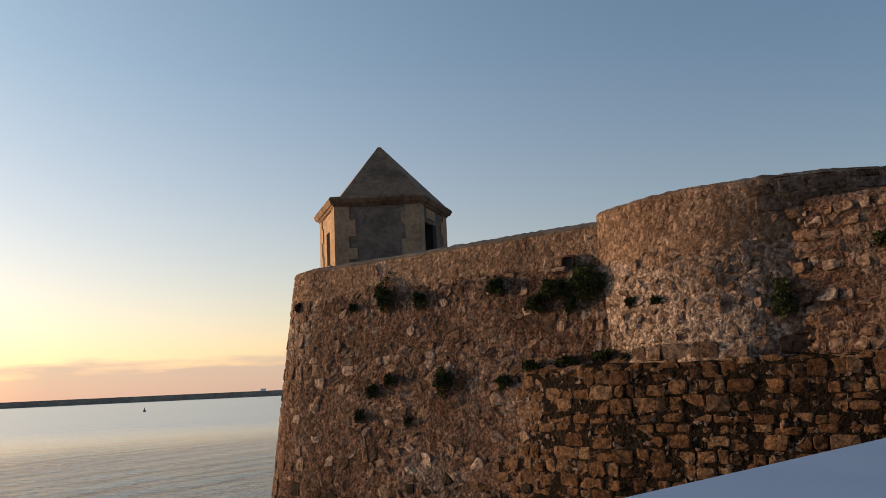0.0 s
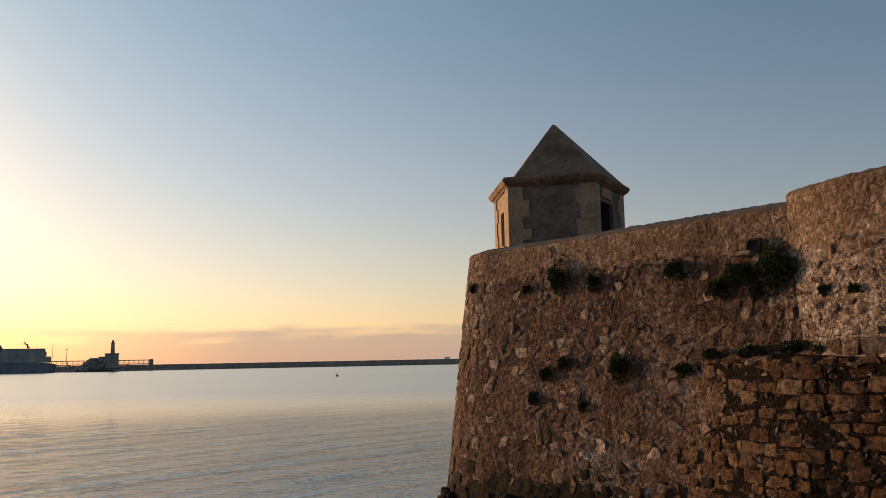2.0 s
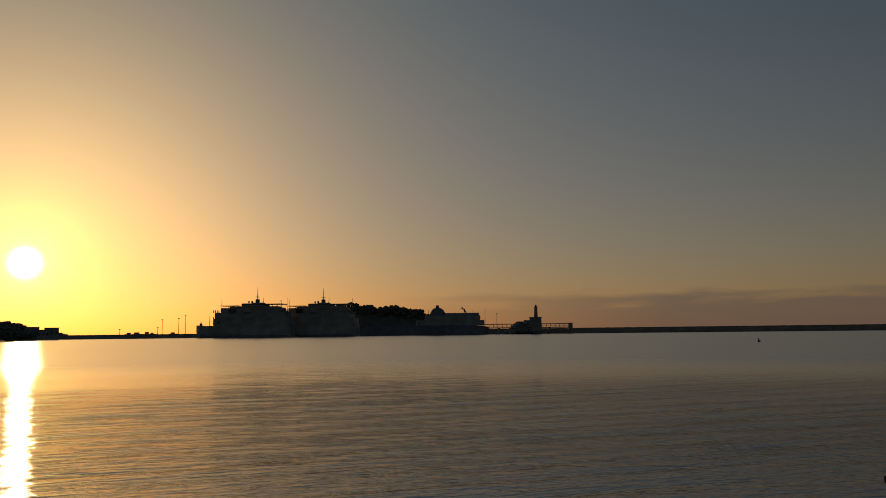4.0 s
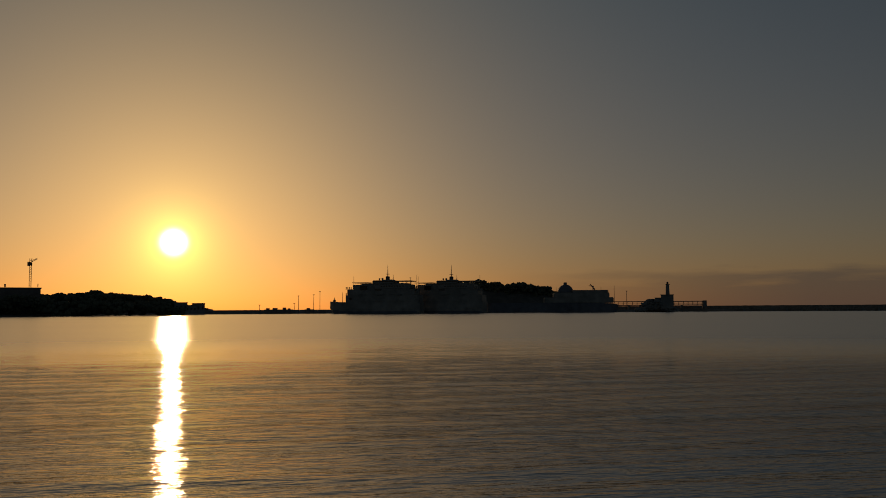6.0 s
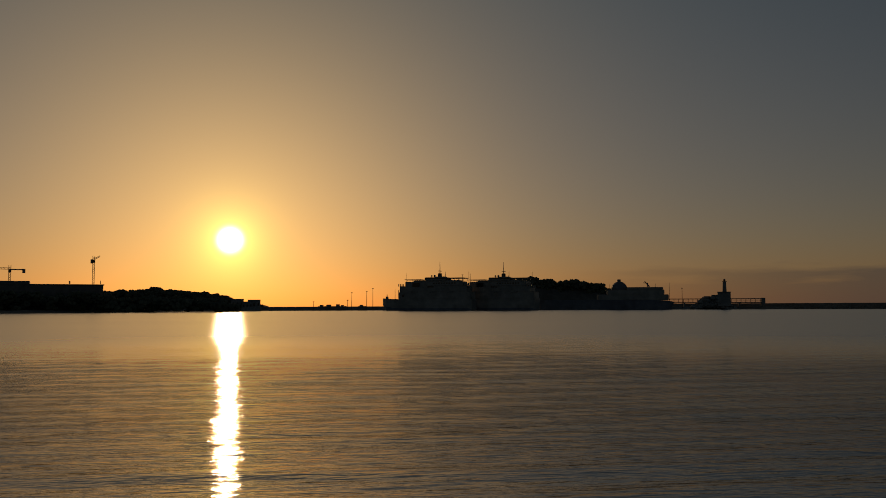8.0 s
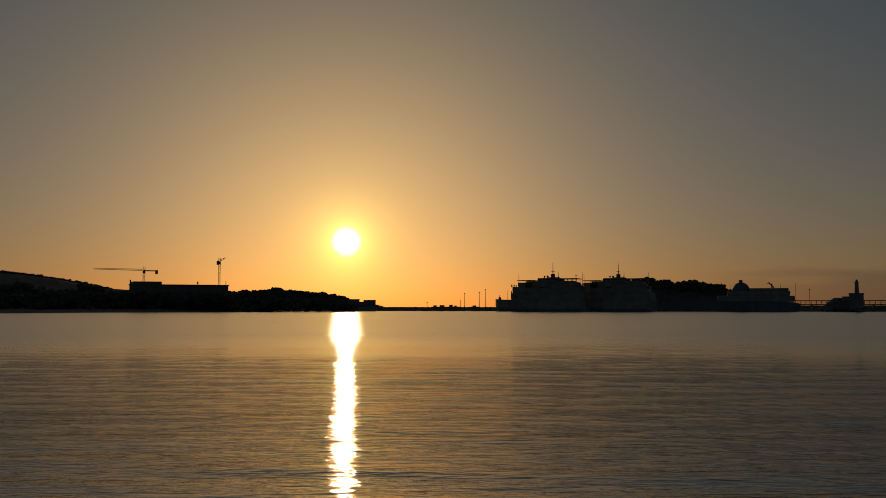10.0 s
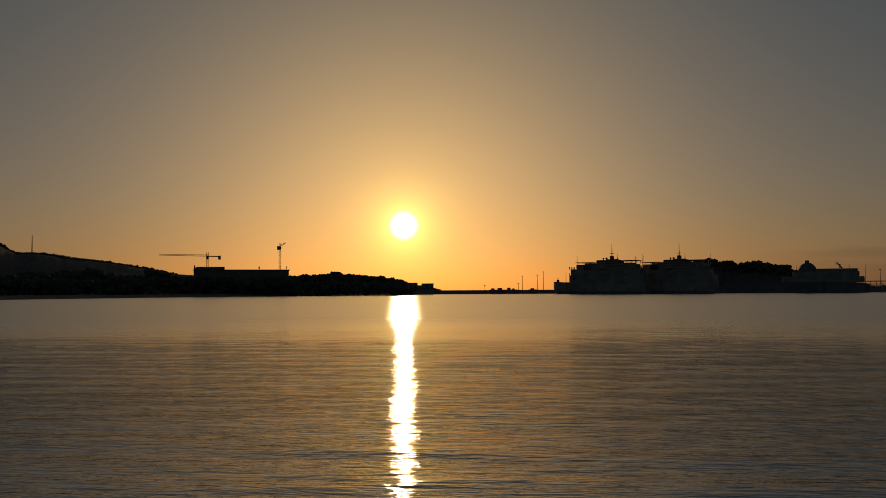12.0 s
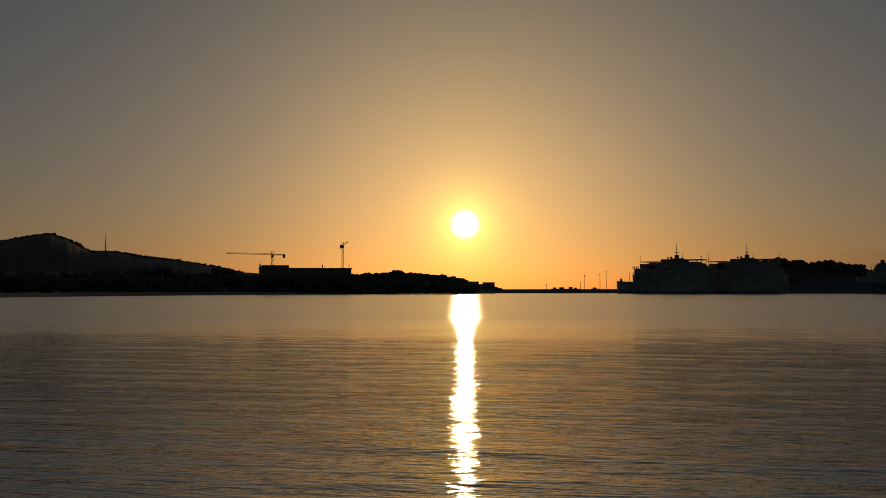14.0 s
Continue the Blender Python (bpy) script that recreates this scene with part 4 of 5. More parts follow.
# ---- big hall under construction, cranes ----
def build_hall():
    x, y = polar(78.3, 770)
    h = thing("warehouse", "long flat-roofed building under construction on the shore", "building", at=(x, y, 0), rz=78.3)
    k = 770 * math.tan(radians(1))
    x0, x1, xs = -(81.45 - 78.3) * k, (78.3 - 75.35) * k, -(79.5 - 78.3) * k
    b = bmesh.new()
    add_box(b, x0, x1, -14, 14, 1, 22.6, 0.1)
    part("wall", b, M_STEEL, h)
    b = bmesh.new()
    add_box(b, x0 - 0.6, x1 + 0.8, -14.8, 14.8, 22.6, 23.4, 0.1)
    roof = part("roof", b, M_STEEL, h)
    b = bmesh.new()
    add_box(b, x0 + 2, xs, -10, 10, 23.4, 25.9, 0.1)
    add_box(b, x0, x0 + 1.2, -10, 10, 23.4, 27.2)
    part("roof_storey", b, M_STEEL, h)
    b = bmesh.new()
    add_tube(b, (x1 - 1.5, 0, 24), (x1 - 1.5, 0, 27), 0.3)
    add_tube(b, (xs + 30, 0, 24), (xs + 30, 0, 26.5), 0.6)
    part("roof_pipe", b, M_STEEL, roof)


def build_crane(az, dist, top, jib):
    """A tower crane with a lattice mast. jib: (length, height, back length, rise)."""
    x, y = polar(az, dist)
    c = thing("tower_crane", "slender lattice tower crane against the sky", "crane", "tower cranes", at=(x, y, 0), rz=az)
    z = zat(dist, top)
    b = bmesh.new()
    for dx, dy in ((-0.8, -0.8), (0.8, -0.8), (0.8, 0.8), (-0.8, 0.8)):
        add_tube(b, (dx, dy, 0), (dx, dy, z), 0.2, seg=5)
    zz = 1.0
    while zz < z - 2:
        add_tube(b, (-0.8, -0.8, zz), (0.8, -0.8, zz + 1.9), 0.1, seg=4)
        add_tube(b, (0.8, 0.8, zz), (-0.8, 0.8, zz + 1.9), 0.1, seg=4)
        zz += 2
    part("tower", b, M_STEEL, c)
    length, hgt, back, rise = jib
    b = bmesh.new()
    for dy, dz in ((-0.6, 0), (0.6, 0), (0, 1.3)):
        add_tube(b, (0, dy, z - hgt + dz), (length, dy, z - hgt + rise + dz * 0.6), 0.2, seg=5)
    for i in range(int(abs(length) / 2.5)):
        f0, f1 = i * 2.5 / abs(length), (i + 1) * 2.5 / abs(length)
        add_tube(b, (length * f0, 0.6, z - hgt + rise * f0), (length * f1, 0, z - hgt + rise * f1 + 1.0), 0.09, seg=4)
    part("jib", b, M_STEEL, c)
    b = bmesh.new()
    add_tube(b, (0, 0, z - hgt), (back, 0, z - hgt - rise * 0.1), 0.5, seg=6)
    part("counter_jib", b, M_STEEL, c)
    b = bmesh.new()
    add_box(b, back - 1.2, back + 1.2, -1, 1, z - hgt - 3.0, z - hgt + 0.6, 0.1)
    part("counterweight", b, M_CONC, c)
    b = bmesh.new()
    add_box(b, -1.2, 1.2, -2.0, 1.2, z - hgt - 2.6, z - hgt - 0.2, 0.1)
    part("cab", b, M_GLASS, c)


build_hall()
K1 = math.tan(radians(1))
build_crane(80.63, 800, 2.62, (-(83.67 - 80.63) * 800 * K1, 3.8, (80.63 - 79.86) * 800 * K1, 0.8))
build_crane(75.90, 800, 3.27, (5.2, 3.6, -1.4, 3.2))

# antenna on the hill
b = bmesh.new()
x, y = polar(91.15, 1850)
add_tube(b, (x, y, zat(1850, 2.1)), (x, y, zat(1850, 3.54)), 1.3, 0.6, 6)
tagged(part("antenna_mast", b, M_STEEL), "thin radio mast on the hill", "mast")

# houses on the point, lamp posts, moored boats
for az, w, hgt, d in ((66.95, 12, 11.8, 836), (66.3, 10, 9.2, 832), (65.85, 12, 11.0, 834), (76.4, 10, 14, 858), (66.75, 6, 8, 840)):
    x, y = polar(az, d)
    e = thing("house", "low flat-roofed house on the wooded point", "house", "houses on the point", at=(x, y, 0), rz=az)
    b = bmesh.new()
    add_box(b, -w / 2, w / 2, -4, 4, 0, hgt - 0.5, 0.1)
    wall = part("wall", b, M_CONC, e)
    b = bmesh.new()
    add_box(b, -w / 2 - 0.3, w / 2 + 0.3, -4.3, 4.3, hgt - 0.5, hgt, 0.05)
    part("roof", b, M_STEEL, e)
    for i in range(3):
        b = bmesh.new()
        xx = -w / 2 + w * (i + 0.5) / 3
        add_box(b, xx - 0.7, xx + 0.7, -4.08, -3.9, hgt * 0.45, hgt * 0.7)
        part("window", b, M_GLASS, wall)
for az, el in ((59.32, 0.96), (58.3, 1.03), (57.88, 1.24), (59.6, 0.45), (61.9, 0.35), (51.7, 2.17), (37.0, 1.15)):
    x, y = polar(az, 848)
    e = thing("harbour_lamp_post", "tall thin lamp post on the quay", "lamp post", "lamp posts on the quay", at=(x, y, 0), rz=az)
    b = bmesh.new()
    add_tube(b, (0, 0, 1), (0, 0, zat(848, el)), 0.35, 0.2, 6)
    pole = part("pole", b, M_STEEL, e)
    b = bmesh.new()
    add_box(b, -0.9, 0.9, -0.5, 0.5, zat(848, el) - 0.6, zat(848, el), 0.1)
    part("lamp_head", b, M_STEEL, pole)
for az, w, hgt in ((61.3, 9, 3.2), (60.8, 12, 3.6), (60.2, 9, 4.2), (58.6, 9, 3.0), (59.9, 7, 2.8)):
    x, y = polar(az, 846)
    e = thing("motor_boat", "small moored motor boat beside the jetty", "boat", "boats along the jetty", at=(x, y, 0), rz=az)
    b = bmesh.new()
    cols = []
    for f, ww in ((-0.5, 1.6), (0.1, 1.9), (0.38, 1.2), (0.5, 0.1)):
        cols.append([b.verts.new(p) for p in ((f * w, -ww * 0.6, 2.2), (f * w, -ww, 4.4), (f * w, ww, 4.4), (f * w, ww * 0.6, 2.2))])
    for p, q in zip(cols, cols[1:]):
        for i in range(4):
            b.faces.new((p[i], q[i], q[(i + 1) % 4], p[(i + 1) % 4]))
    b.faces.new(cols[0]), b.faces.new(cols[-1][::-1])
    part("hull", b, M_SHIP, e)
    b = bmesh.new()
    add_box(b, -w * 0.3, w * 0.12, -1.2, 1.2, 4.3, 4.0 + hgt * 0.55, 0.25)
    part("cabin", b, M_SHIP, e)

# channel buoy out on the water
x, y = polar(20.0, 250)
e = thing("buoy", "small dark buoy floating on the harbour water", "buoy", at=(x, y, 0))
b = bmesh.new()
add_tube(b, (0, 0, -0.3), (0, 0, 0.4), 0.55, 0.45, 12)
part("float", b, M_STEEL, e)
b = bmesh.new()
add_tube(b, (0, 0, 0.4), (0, 0, 1.1), 0.2, 0.08, 8)
part("top_mark", b, M_STEEL, e)

# ---- plants on the wall ----
def leaf_cloud(rnd, w, h, out, count, size):
    """Small folded leaves on a hanging tuft; x along the wall, y up, z out."""
    verts, faces = [], []
    for k in range(count):
        a, r = rnd.uniform(0, 6.28), rnd.random() ** 0.6
        lump = 0.72 + 0.75 * noise.noise(Vector((math.cos(a) * 1.6, math.sin(a) * 1.6, w * 19 + h * 31)))
        r = r if rnd.random() > 0.12 else r * 1.35
        c = Vector((math.cos(a) * r * w * lump, math.sin(a) * r * h * lump, out * math.sqrt(max(0, 1 - r * r)) * rnd.uniform(0.3, 1.0)))
        d = Vector((rnd.gauss(0, 1), rnd.gauss(0, 1), rnd.gauss(0.4, 1))).normalized()
        s = d.cross(Vector((rnd.gauss(0, 1), rnd.gauss(0, 1), rnd.gauss(0, 1)))).normalized()
        nn = d.cross(s)
        l = size * rnd.uniform(0.6, 1.4)
        n = len(verts)
        verts += [c, c + d * l * 0.5 + s * l * 0.3 + nn * l * 0.1, c + d * l, c + d * l * 0.5 - s * l * 0.3 + nn * l * 0.1]
        faces += [(n, n + 1, n + 2), (n, n + 2, n + 3)]
    return verts, faces


def wall_bush(kind, u, z, w, h, seed, label="dark green caper bush growing from the wall"):
    rnd = random.Random(seed)
    du, dz, n = axes(kind, u, z)
    m = Matrix((du, dz, n)).transposed().to_4x4()
    m.translation = surf(kind, u, z)
    e = new("caper_bush")
    e.matrix_world = m
    tagged(e, label, "bush", "bushes on the wall")
    v, f = leaf_cloud(rnd, w, h, max(w, h) * 0.75, int(160 + 9000 * w * h), 0.06)
    ob = new("leaves", mesh_from("leaves", v, f, M_LEAF))
    ob.parent = e
    b = bmesh.new()
    for k in range(7):
        a = rnd.uniform(0, 6.28)
        add_tube(b, (0, 0, -0.05), (math.cos(a) * w * 0.7, math.sin(a) * h * 0.7, max(w, h) * rnd.uniform(0.2, 0.55)), 0.012, 0.005, 5)
    part("stems", b, M_ROCK, e)


for k, (kind, u, z, w, h) in enumerate([
        ("main", 2.86, 6.02, 0.32, 0.42), ("main", 4.01, 5.85, 0.2, 0.25), ("main", 6.34, 5.93, 0.3, 0.26), ("main", 7.95, 5.66, 0.5, 0.34),
        ("main", 7.4, 5.42, 0.3, 0.24), ("main", 8.75, 5.72, 0.46, 0.5), ("round", 9.9, 5.2, 0.16, 0.12), ("round", 10.5, 5.15, 0.15, 0.07),
        ("round", 12.9, 4.95, 0.22, 0.42), ("right", 14.7, 5.8, 0.3, 0.2), ("main", 4.85, 3.78, 0.3, 0.3), ("main", 3.15, 3.86, 0.2, 0.16),
        ("main", 2.59, 3.62, 0.22, 0.18), ("main", 2.18, 2.98, 0.14, 0.2), ("main", 3.82, 2.87, 0.14, 0.12), ("main", -0.38, 6.04, 0.1, 0.16),
        ("main", 1.76, 5.84, 0.16, 0.14), ("main", 7.32, 3.95, 0.28, 0.14), ("main", 9.05, 4.15, 0.35, 0.14), ("main", 8.3, 5.3, 0.2, 0.2), ("main", 8.2, 3.98, 0.3, 0.12), ("main", 9.7, 4.02, 0.4, 0.12), ("main", 6.6, 3.7, 0.24, 0.16), ("main", 11.9, 4.0, 0.22, 0.08)]):
    wall_bush(kind, u, z, w, h, 50 + k)


# ---- water spout under its hole ----
def build_spout():
    du, dz, n = axes("main", 8.2, 6.2)
    m = Matrix((du, dz, n)).transposed().to_4x4()
    m.translation = surf("main", 8.15, 6.2)
    e = new("stone_spout")
    e.matrix_world = m
    tagged(e, "worn stone drain spout below a square hole", "spout")
    b = bmesh.new()
    add_box(b, -0.28, 0.12, -0.17, -0.08, -0.1, 0.22, 0.02)
    part("lip", b, M_PALE, e)
    b = bmesh.new()
    for x0, x1, y0, y1 in ((-0.03, 0.0, -0.08, 0.16), (0.24, 0.27, -0.08, 0.16), (-0.03, 0.27, 0.15, 0.19)):
        add_box(b, x0, x1, y0, y1, -0.05, 0.12, 0.012)
    part("hole_frame", b, M_MORTAR, e)
    # no real recess: a dark block paints the shade inside the hole
    b = bmesh.new()
    add_box(b, 0.0, 0.24, -0.08, 0.15, -0.05, 0.04)
    part("hole", b, M_DARK, e, "dark square block painted as the shade inside a drain hole")


build_spout()

# ---- rocks at the foot of the walls ----
ROCKS = [boulder_mesh("boulder", M_ROCK, k, 4) for k in range(6)]
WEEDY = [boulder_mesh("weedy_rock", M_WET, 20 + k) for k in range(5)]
rnd = random.Random(11)
for k in range(110):
    az = -11.8 - 22 * (k + rnd.random()) / 110
    d = 13.4 + rnd.uniform(-1.5, 0.9) + 0.12 * (az + 20)
    s = rnd.uniform(0.24, 0.62)
    top = (1.2 + 0.07 * min(8, -az - 12)) * rnd.uniform(0.6, 1.0)
    x, y = polar(az, d)
    ob = new("boulder", ROCKS[k % 6])
    ob.matrix_world = pose(x, y, top - s * 0.6, rnd.uniform(-20, 20), rnd.uniform(-20, 20), rnd.uniform(0, 360)) @ Matrix.Scale(s, 4)
    tagged(ob, "rough brown boulder heaped below the fort wall", "boulder", "boulders below the wall")
for k in range(60):
    u = -1.9 + 12.8 * (k + rnd.random()) / 60
    p = surf("main", u, 0.1, rnd.uniform(-0.15, 0.5 if u > 0.8 else 0.1))
    s = rnd.uniform(0.25, 0.6) * (1.0 if u > 0.8 else 0.6)
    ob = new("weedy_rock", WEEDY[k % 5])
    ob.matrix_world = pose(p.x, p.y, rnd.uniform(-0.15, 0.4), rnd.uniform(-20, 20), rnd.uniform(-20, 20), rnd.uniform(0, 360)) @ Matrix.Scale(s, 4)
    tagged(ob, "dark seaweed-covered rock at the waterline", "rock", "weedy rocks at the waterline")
mesh = bmesh.new()
prism(mesh, [polar(a, d) for a, d in ((-9, 16.2), (-12, 12.8), (-20, 12.0), (-36, 11), (-40, 16), (-28, 17), (-14, 17.5))], -1.5, 0.8, [polar(a, d) for a, d in ((-10, 16.2), (-13, 13.6), (-20, 12.9), (-36, 12), (-40, 16), (-28, 17), (-14, 17.5))])
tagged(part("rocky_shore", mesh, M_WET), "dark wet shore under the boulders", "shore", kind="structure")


# ---- stones of the walls ----
def inside(poly, cu, cz, su, sz, du, dz):
    """The part of a polygon nearer to the seed (cu, cz) than to (du, dz), in a metric scaled by su and sz."""
    mx, mz, ax, az = (cu + du) / 2, (cz + dz) / 2, (du - cu) / su ** 2, (dz - cz) / sz ** 2
    side = [(p[0] - mx) * ax + (p[1] - mz) * az for p in poly]
    out = []
    for k, p in enumerate(poly):
        q, a, b = poly[(k + 1) % len(poly)], side[k], side[(k + 1) % len(poly)]
        if a <= 0:
            out.append(p)
        if a * b < 0:
            f = a / (a - b)
            out.append((p[0] + (q[0] - p[0]) * f, p[1] + (q[1] - p[1]) * f))
    return out


def rubble_cells_at(u0, u1, z0, z1, w, h, rnd, jitter=0.42, drop=0.16):
    """Uncoursed rubble: close-fitting stones with straight, irregular sides, as rings of (u, z)."""
    nu, nz = int((u1 - u0) / w) + 3, int((z1 - z0) / h) + 3
    seeds = {}
    for i in range(nu):
        for j in range(nz):
            if rnd.random() > drop:
                seeds[i, j] = (u0 + w * (i - 0.5 + 0.5 * (j % 2) + rnd.uniform(-jitter, jitter)), z0 + h * (j - 0.5 + rnd.uniform(-jitter, jitter)))
    out = []
    for (i, j), (cu, cz) in seeds.items():
        if not (u0 < cu < u1 and z0 < cz < z1):
            continue
        poly = [(cu - w, cz - h), (cu + w, cz - h), (cu + w, cz + h), (cu - w, cz + h)]
        for a in range(-2, 3):
            for b in range(-2, 3):
                o = seeds.get((i + a, j + b))
                if o and (a or b) and len(poly) > 2:
                    poly = inside(poly, cu, cz, w, h, *o)
        if len(poly) > 2:
            out.append([(min(u1, max(u0, p[0])), min(z1, max(z0, p[1]))) for p in poly])
    return out


def courses_at(u0, u1, z0, z1, hr, wr, rnd, slack=0.18):
    """Roughly squared blocks in wandering courses, as rings of (u, z)."""
    out, z, k = [], z0, 0
    while z < z1:
        h = min(rnd.uniform(*hr), z1 - z + 0.03)
        u = u0 - rnd.uniform(0, wr[1])
        while u < u1:
            w = rnd.uniform(*wr)
            tall = h * (rnd.uniform(0.55, 1.0) if rnd.random() < 0.35 else 1.0)
            wave = 0.05 * noise.noise(Vector((u * 0.5, z, 4.0)))
            c = [(u, z), (u + w, z), (u + w, z + tall), (u, z + tall)]
            m = slack * min(w, tall)
            if u + w / 2 > u0:
                out.append([(p + rnd.uniform(-m, m) * 0.5, q + wave + rnd.uniform(-m, m) * 0.5) for p, q in c])
                if h - tall > 0.09:
                    out.append([(u + w * 0.1, z + tall + wave), (u + w * 0.9, z + tall + wave), (u + w * 0.85, z + h + wave), (u + w * 0.15, z + h + wave)])
            u += w
        z += h
    return out


def worn(ring, share):
    """Cuts each corner off by a share of its sides."""
    out = []
    for k, p in enumerate(ring):
        q = ring[(k + 1) % len(ring)]
        out.append((p[0] + (q[0] - p[0]) * share, p[1] + (q[1] - p[1]) * share))
        out.append((q[0] + (p[0] - q[0]) * share, q[1] + (p[1] - q[1]) * share))
    return out


def stone_shape(ring, proud, gap, rnd, tilt=0.16):
    """Local vertices (along, up, out) and faces of one stone; returns its middle as well."""
    cu, cz = sum(p[0] for p in ring) / len(ring), sum(p[1] for p in ring) / len(ring)
    if len(ring) < 6 or rnd.random() < 0.5:
        ring = worn(ring, rnd.uniform(0.07, 0.2))
    gu, gz = rnd.gauss(0, tilt), rnd.gauss(0, tilt)
    size = max(0.05, min(max(p[0] for p in ring) - min(p[0] for p in ring), max(p[1] for p in ring) - min(p[1] for p in ring)))
    k0, k1 = max(0.3, 1 - gap / size), max(0.2, 1 - (gap + 0.034) / size)
    n = len(ring)
    verts = []
    for share, out, rough in ((k0, -0.07, 0.0), (k0, proud * 0.35 - 0.012, 0.010), (k1, proud, 0.016)):
        for p in ring:
            x, y = (p[0] - cu) * share, (p[1] - cz) * share
            lift = 0.0 if out == -0.07 else gu * x + gz * y
            verts.append((x * (1 + rnd.uniform(-0.05, 0.05)), y * (1 + rnd.uniform(-0.05, 0.05)), out + lift + rnd.uniform(-rough, rough)))
    verts.append((rnd.uniform(-0.2, 0.2) * size * k1, rnd.uniform(-0.2, 0.2) * size * k1, proud + rnd.uniform(0.0, 0.03)))
    faces = []
    for r in range(2):
        for i in range(n):
            a, b = r * n + i, r * n + (i + 1) % n
            faces.append((a, b, b + n, a + n))
    faces += [(2 * n + i, 2 * n + (i + 1) % n, 3 * n) for i in range(n)]
    return (cu, cz), verts, faces, size


def set_stones(wall, kind, rings, mats, rnd, proud=(-0.01, 0.03), gap=0.03, keep=None, own=300, tilt=0.16, tide=1.05):
    """Beds the stones in the wall: the largest are parts of their own, the rest are joined."""
    made = []
    for ring in rings:
        (cu, cz), verts, faces, size = stone_shape(ring, rnd.uniform(*proud), gap, rnd, tilt)
        if size > gap * 1.5 and (keep is None or keep(cu, cz, size)):
            du, dz, n = axes(kind, cu, cz)
            m = Matrix((du, dz, n)).transposed().to_4x4()
            m.translation = surf(kind, cu, cz)
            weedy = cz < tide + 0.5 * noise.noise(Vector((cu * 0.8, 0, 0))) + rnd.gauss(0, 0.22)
            made.append((size, m, verts, faces, weedy))
    made.sort(key=lambda t: -t[0])
    joined = {False: ([], []), True: ([], [])}
    for size, m, verts, faces, weedy in made:
        if own > 0 and not weedy:
            own -= 1
            ob = new("stone", mesh_from("stone", verts, faces, mats[0]))
            ob.parent = wall
            ob.matrix_world = m
        else:
            vs, fs = joined[weedy]
            base = len(vs)
            vs += [m @ Vector(v) for v in verts]
            fs += [[i + base for i in f] for f in faces]
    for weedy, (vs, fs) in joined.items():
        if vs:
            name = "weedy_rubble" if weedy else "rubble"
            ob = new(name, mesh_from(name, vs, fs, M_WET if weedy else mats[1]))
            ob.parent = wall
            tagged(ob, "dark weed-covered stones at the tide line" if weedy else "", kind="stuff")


rs = random.Random(77)
BUFF, PALE, IRON, LIMED = (M_STONE, M_STONES), (M_PALE, M_PALES), (M_IRON, M_IRONS), (M_LIMED, M_LIMEDS)


def hollow(u, z):
    """Where plaster or earth still covers the stones."""
    return noise.noise(Vector((u * 0.55, z * 0.8, 3.1))) + 0.5 * noise.noise(Vector((u * 1.7, z * 2.1, 8.0)))


def block_zone(u, z):
    """How surely the big squared blocks of the lower wall show here."""
    return smooth01((u - 5.4 + 1.6 * noise.noise(Vector((u * 0.7, z * 0.9, 1.0)))) / 2.6)


main = [r for r in rubble_cells_at(0.45, 9.1, 0.2, 6.2, 0.29, 0.225, rs) if r[0][1] > LEDGE or rs.random() > block_zone(*r[0])]
pale_ones = [r for r in main if rs.random() < 0.3]
set_stones(wall_main, "main", [r for r in main if r not in pale_ones], BUFF, rs, (-0.025, 0.012), 0.012, lambda u, z, s: hollow(u, z) < 0.10 + rs.gauss(0, 0.14), 200, 0.11)
set_stones(wall_main, "main", pale_ones, LIMED, rs, (-0.015, 0.02), 0.02, lambda u, z, s: hollow(u, z) < 0.22 + rs.gauss(0, 0.14), 60, 0.10)
set_stones(wall_main, "main", rubble_cells_at(0.5, 9.1, 0.3, 6.2, 0.13, 0.11, rs), BUFF, rs, (-0.035, 0.0), 0.02, lambda u, z, s: hollow(u, z) > -0.05 and rs.random() < 0.45 and (z > LEDGE or u < 6.5), 0)
set_stones(wall_main, "main", rubble_cells_at(0.5, 9.15, 6.2, 6.93, 0.17, 0.28, rs), LIMED, rs, (-0.035, -0.002), 0.02, lambda u, z, s: rs.random() < 0.6, 0, 0.12)
set_stones(wall_main, "main", courses_at(-1.7, 0.6, 0.2, 6.5, (0.2, 0.42), (0.22, 0.5), rs, 0.1), LIMED, rs, (-0.012, 0.016), 0.02, lambda u, z, s: u < 0.75 - 0.35 * rs.random(), 40, 0.06)
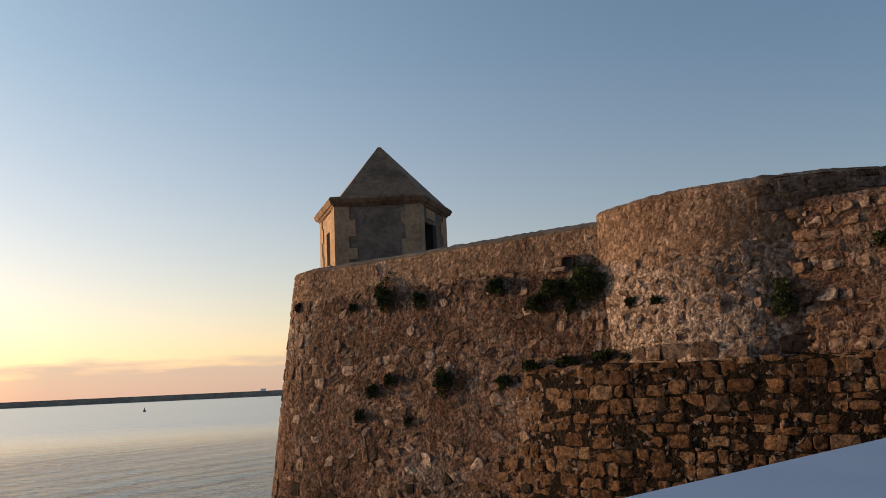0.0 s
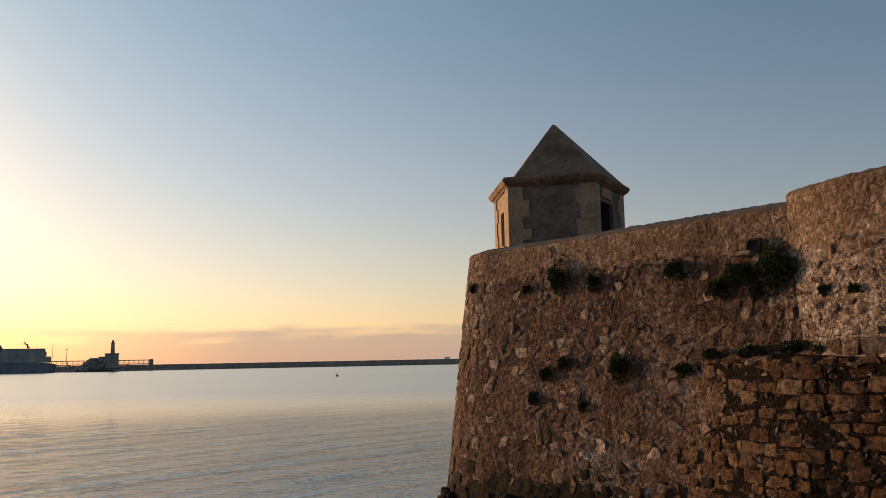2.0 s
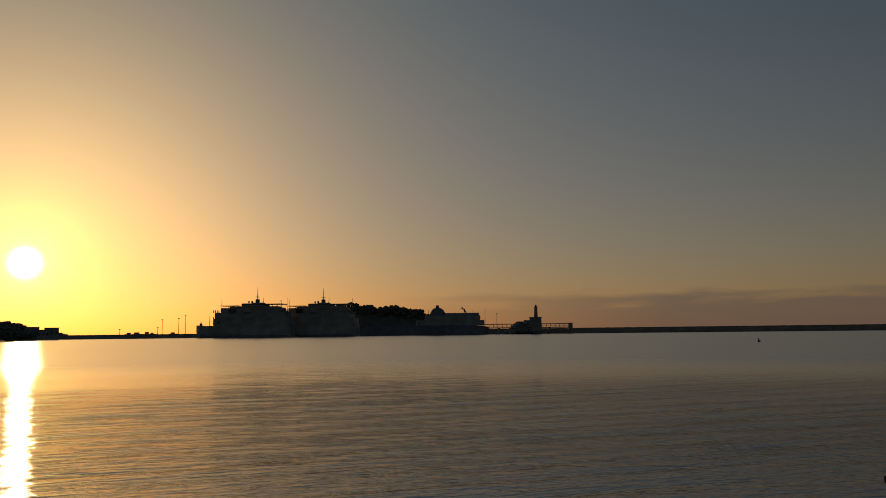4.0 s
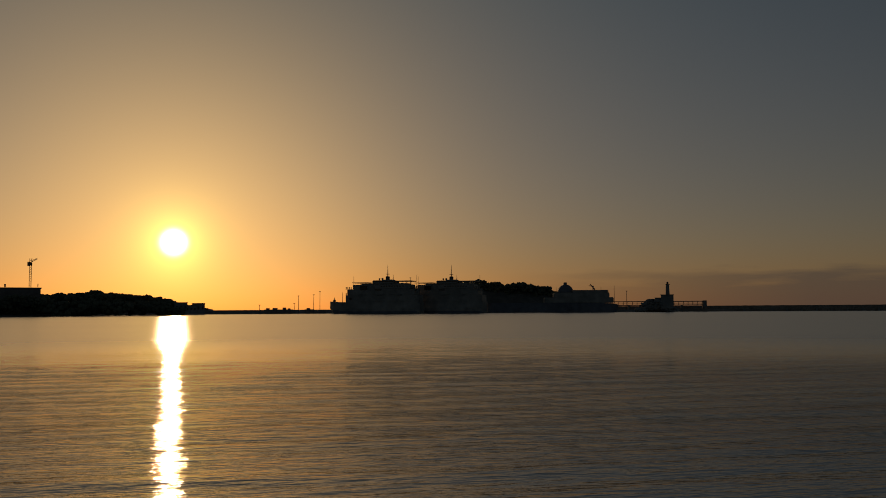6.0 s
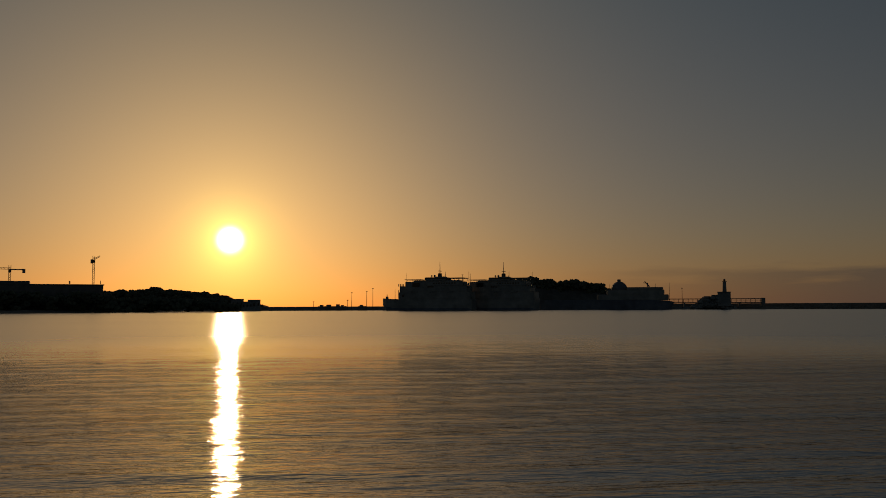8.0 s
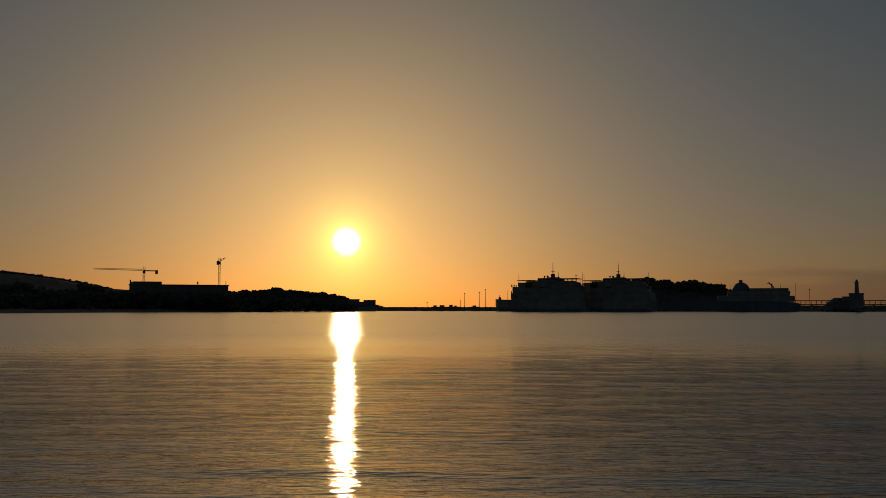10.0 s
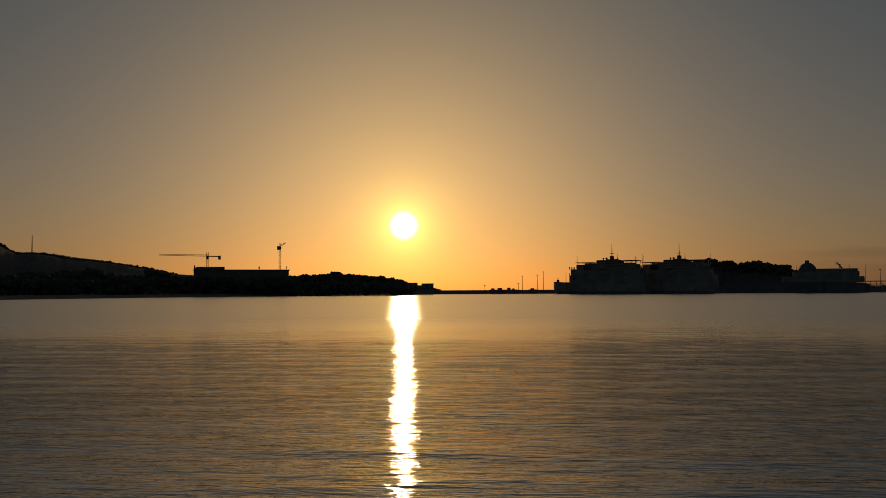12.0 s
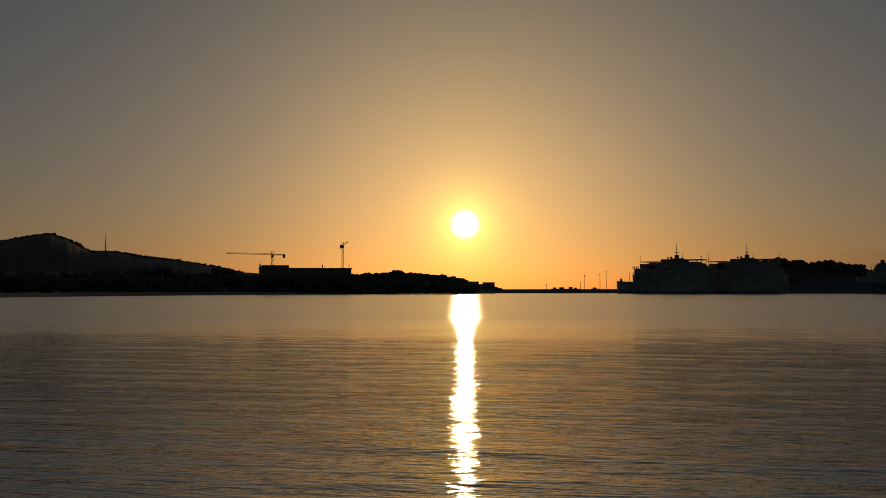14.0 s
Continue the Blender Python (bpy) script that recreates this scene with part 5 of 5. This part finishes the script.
set_stones(wall_main, "main", courses_at(-1.7, 0.6, 6.5, 7.02, (0.2, 0.26), (0.16, 0.3), rs, 0.1), LIMED, rs, (-0.025, 0.005), 0.02, None, 0, 0.06)
set_stones(wall_base, "main", courses_at(5.0, 15.8, 0.3, 3.92, (0.15, 0.30), (0.18, 0.56), rs, 0.2), IRON, rs, (-0.015, 0.04), 0.012, lambda u, z, s: rs.random() < 0.97 * block_zone(u, z), 300, 0.12, 1.0)
set_stones(wall_base, "main", rubble_cells_at(5.4, 15.8, 0.3, 3.92, 0.15, 0.12, rs), BUFF, rs, (-0.03, 0.0), 0.015, lambda u, z, s: rs.random() < 0.8 * block_zone(u, z), 0, 0.25, 1.2)
set_stones(wall_round, "round", rubble_cells_at(9.02, 13.3, LEDGE + 0.35, 6.15, 0.22, 0.17, rs), PALE, rs, (-0.04, 0.022), 0.025, lambda u, z, s: rs.random() < 0.9 and hollow(u + 7, z) < 0.4, 270, 0.26)
set_stones(wall_round, "round", courses_at(9.02, 13.3, LEDGE, LEDGE + 0.36, (0.3, 0.36), (0.35, 0.6), rs), BUFF, rs, (0.0, 0.05), 0.03, None, 12)
set_stones(wall_round, "round", rubble_cells_at(9.02, 13.4, 6.15, 7.17, 0.16, 0.27, rs), LIMED, rs, (-0.04, -0.004), 0.02, lambda u, z, s: rs.random() < 0.6, 0, 0.12)
set_stones(wall_round, "round", courses_at(12.6, 16.1, 6.56, 7.2, (0.29, 0.32), (0.4, 0.75), rs, 0.04), BUFF, rs, (0.02, 0.035), 0.02, None, 18, 0.02)
set_stones(wall_right, "right", courses_at(13.2, 17.5, LEDGE, 6.6, (0.18, 0.34), (0.2, 0.5), rs, 0.3), LIMED, rs, (-0.03, 0.025), 0.015, lambda u, z, s: rs.random() < 0.95, 250, 0.2)
set_stones(wall_right, "right", rubble_cells_at(13.2, 17.5, LEDGE, 6.6, 0.14, 0.11, rs), LIMED, rs, (-0.035, -0.005), 0.02, lambda u, z, s: rs.random() < 0.6, 0, 0.25)
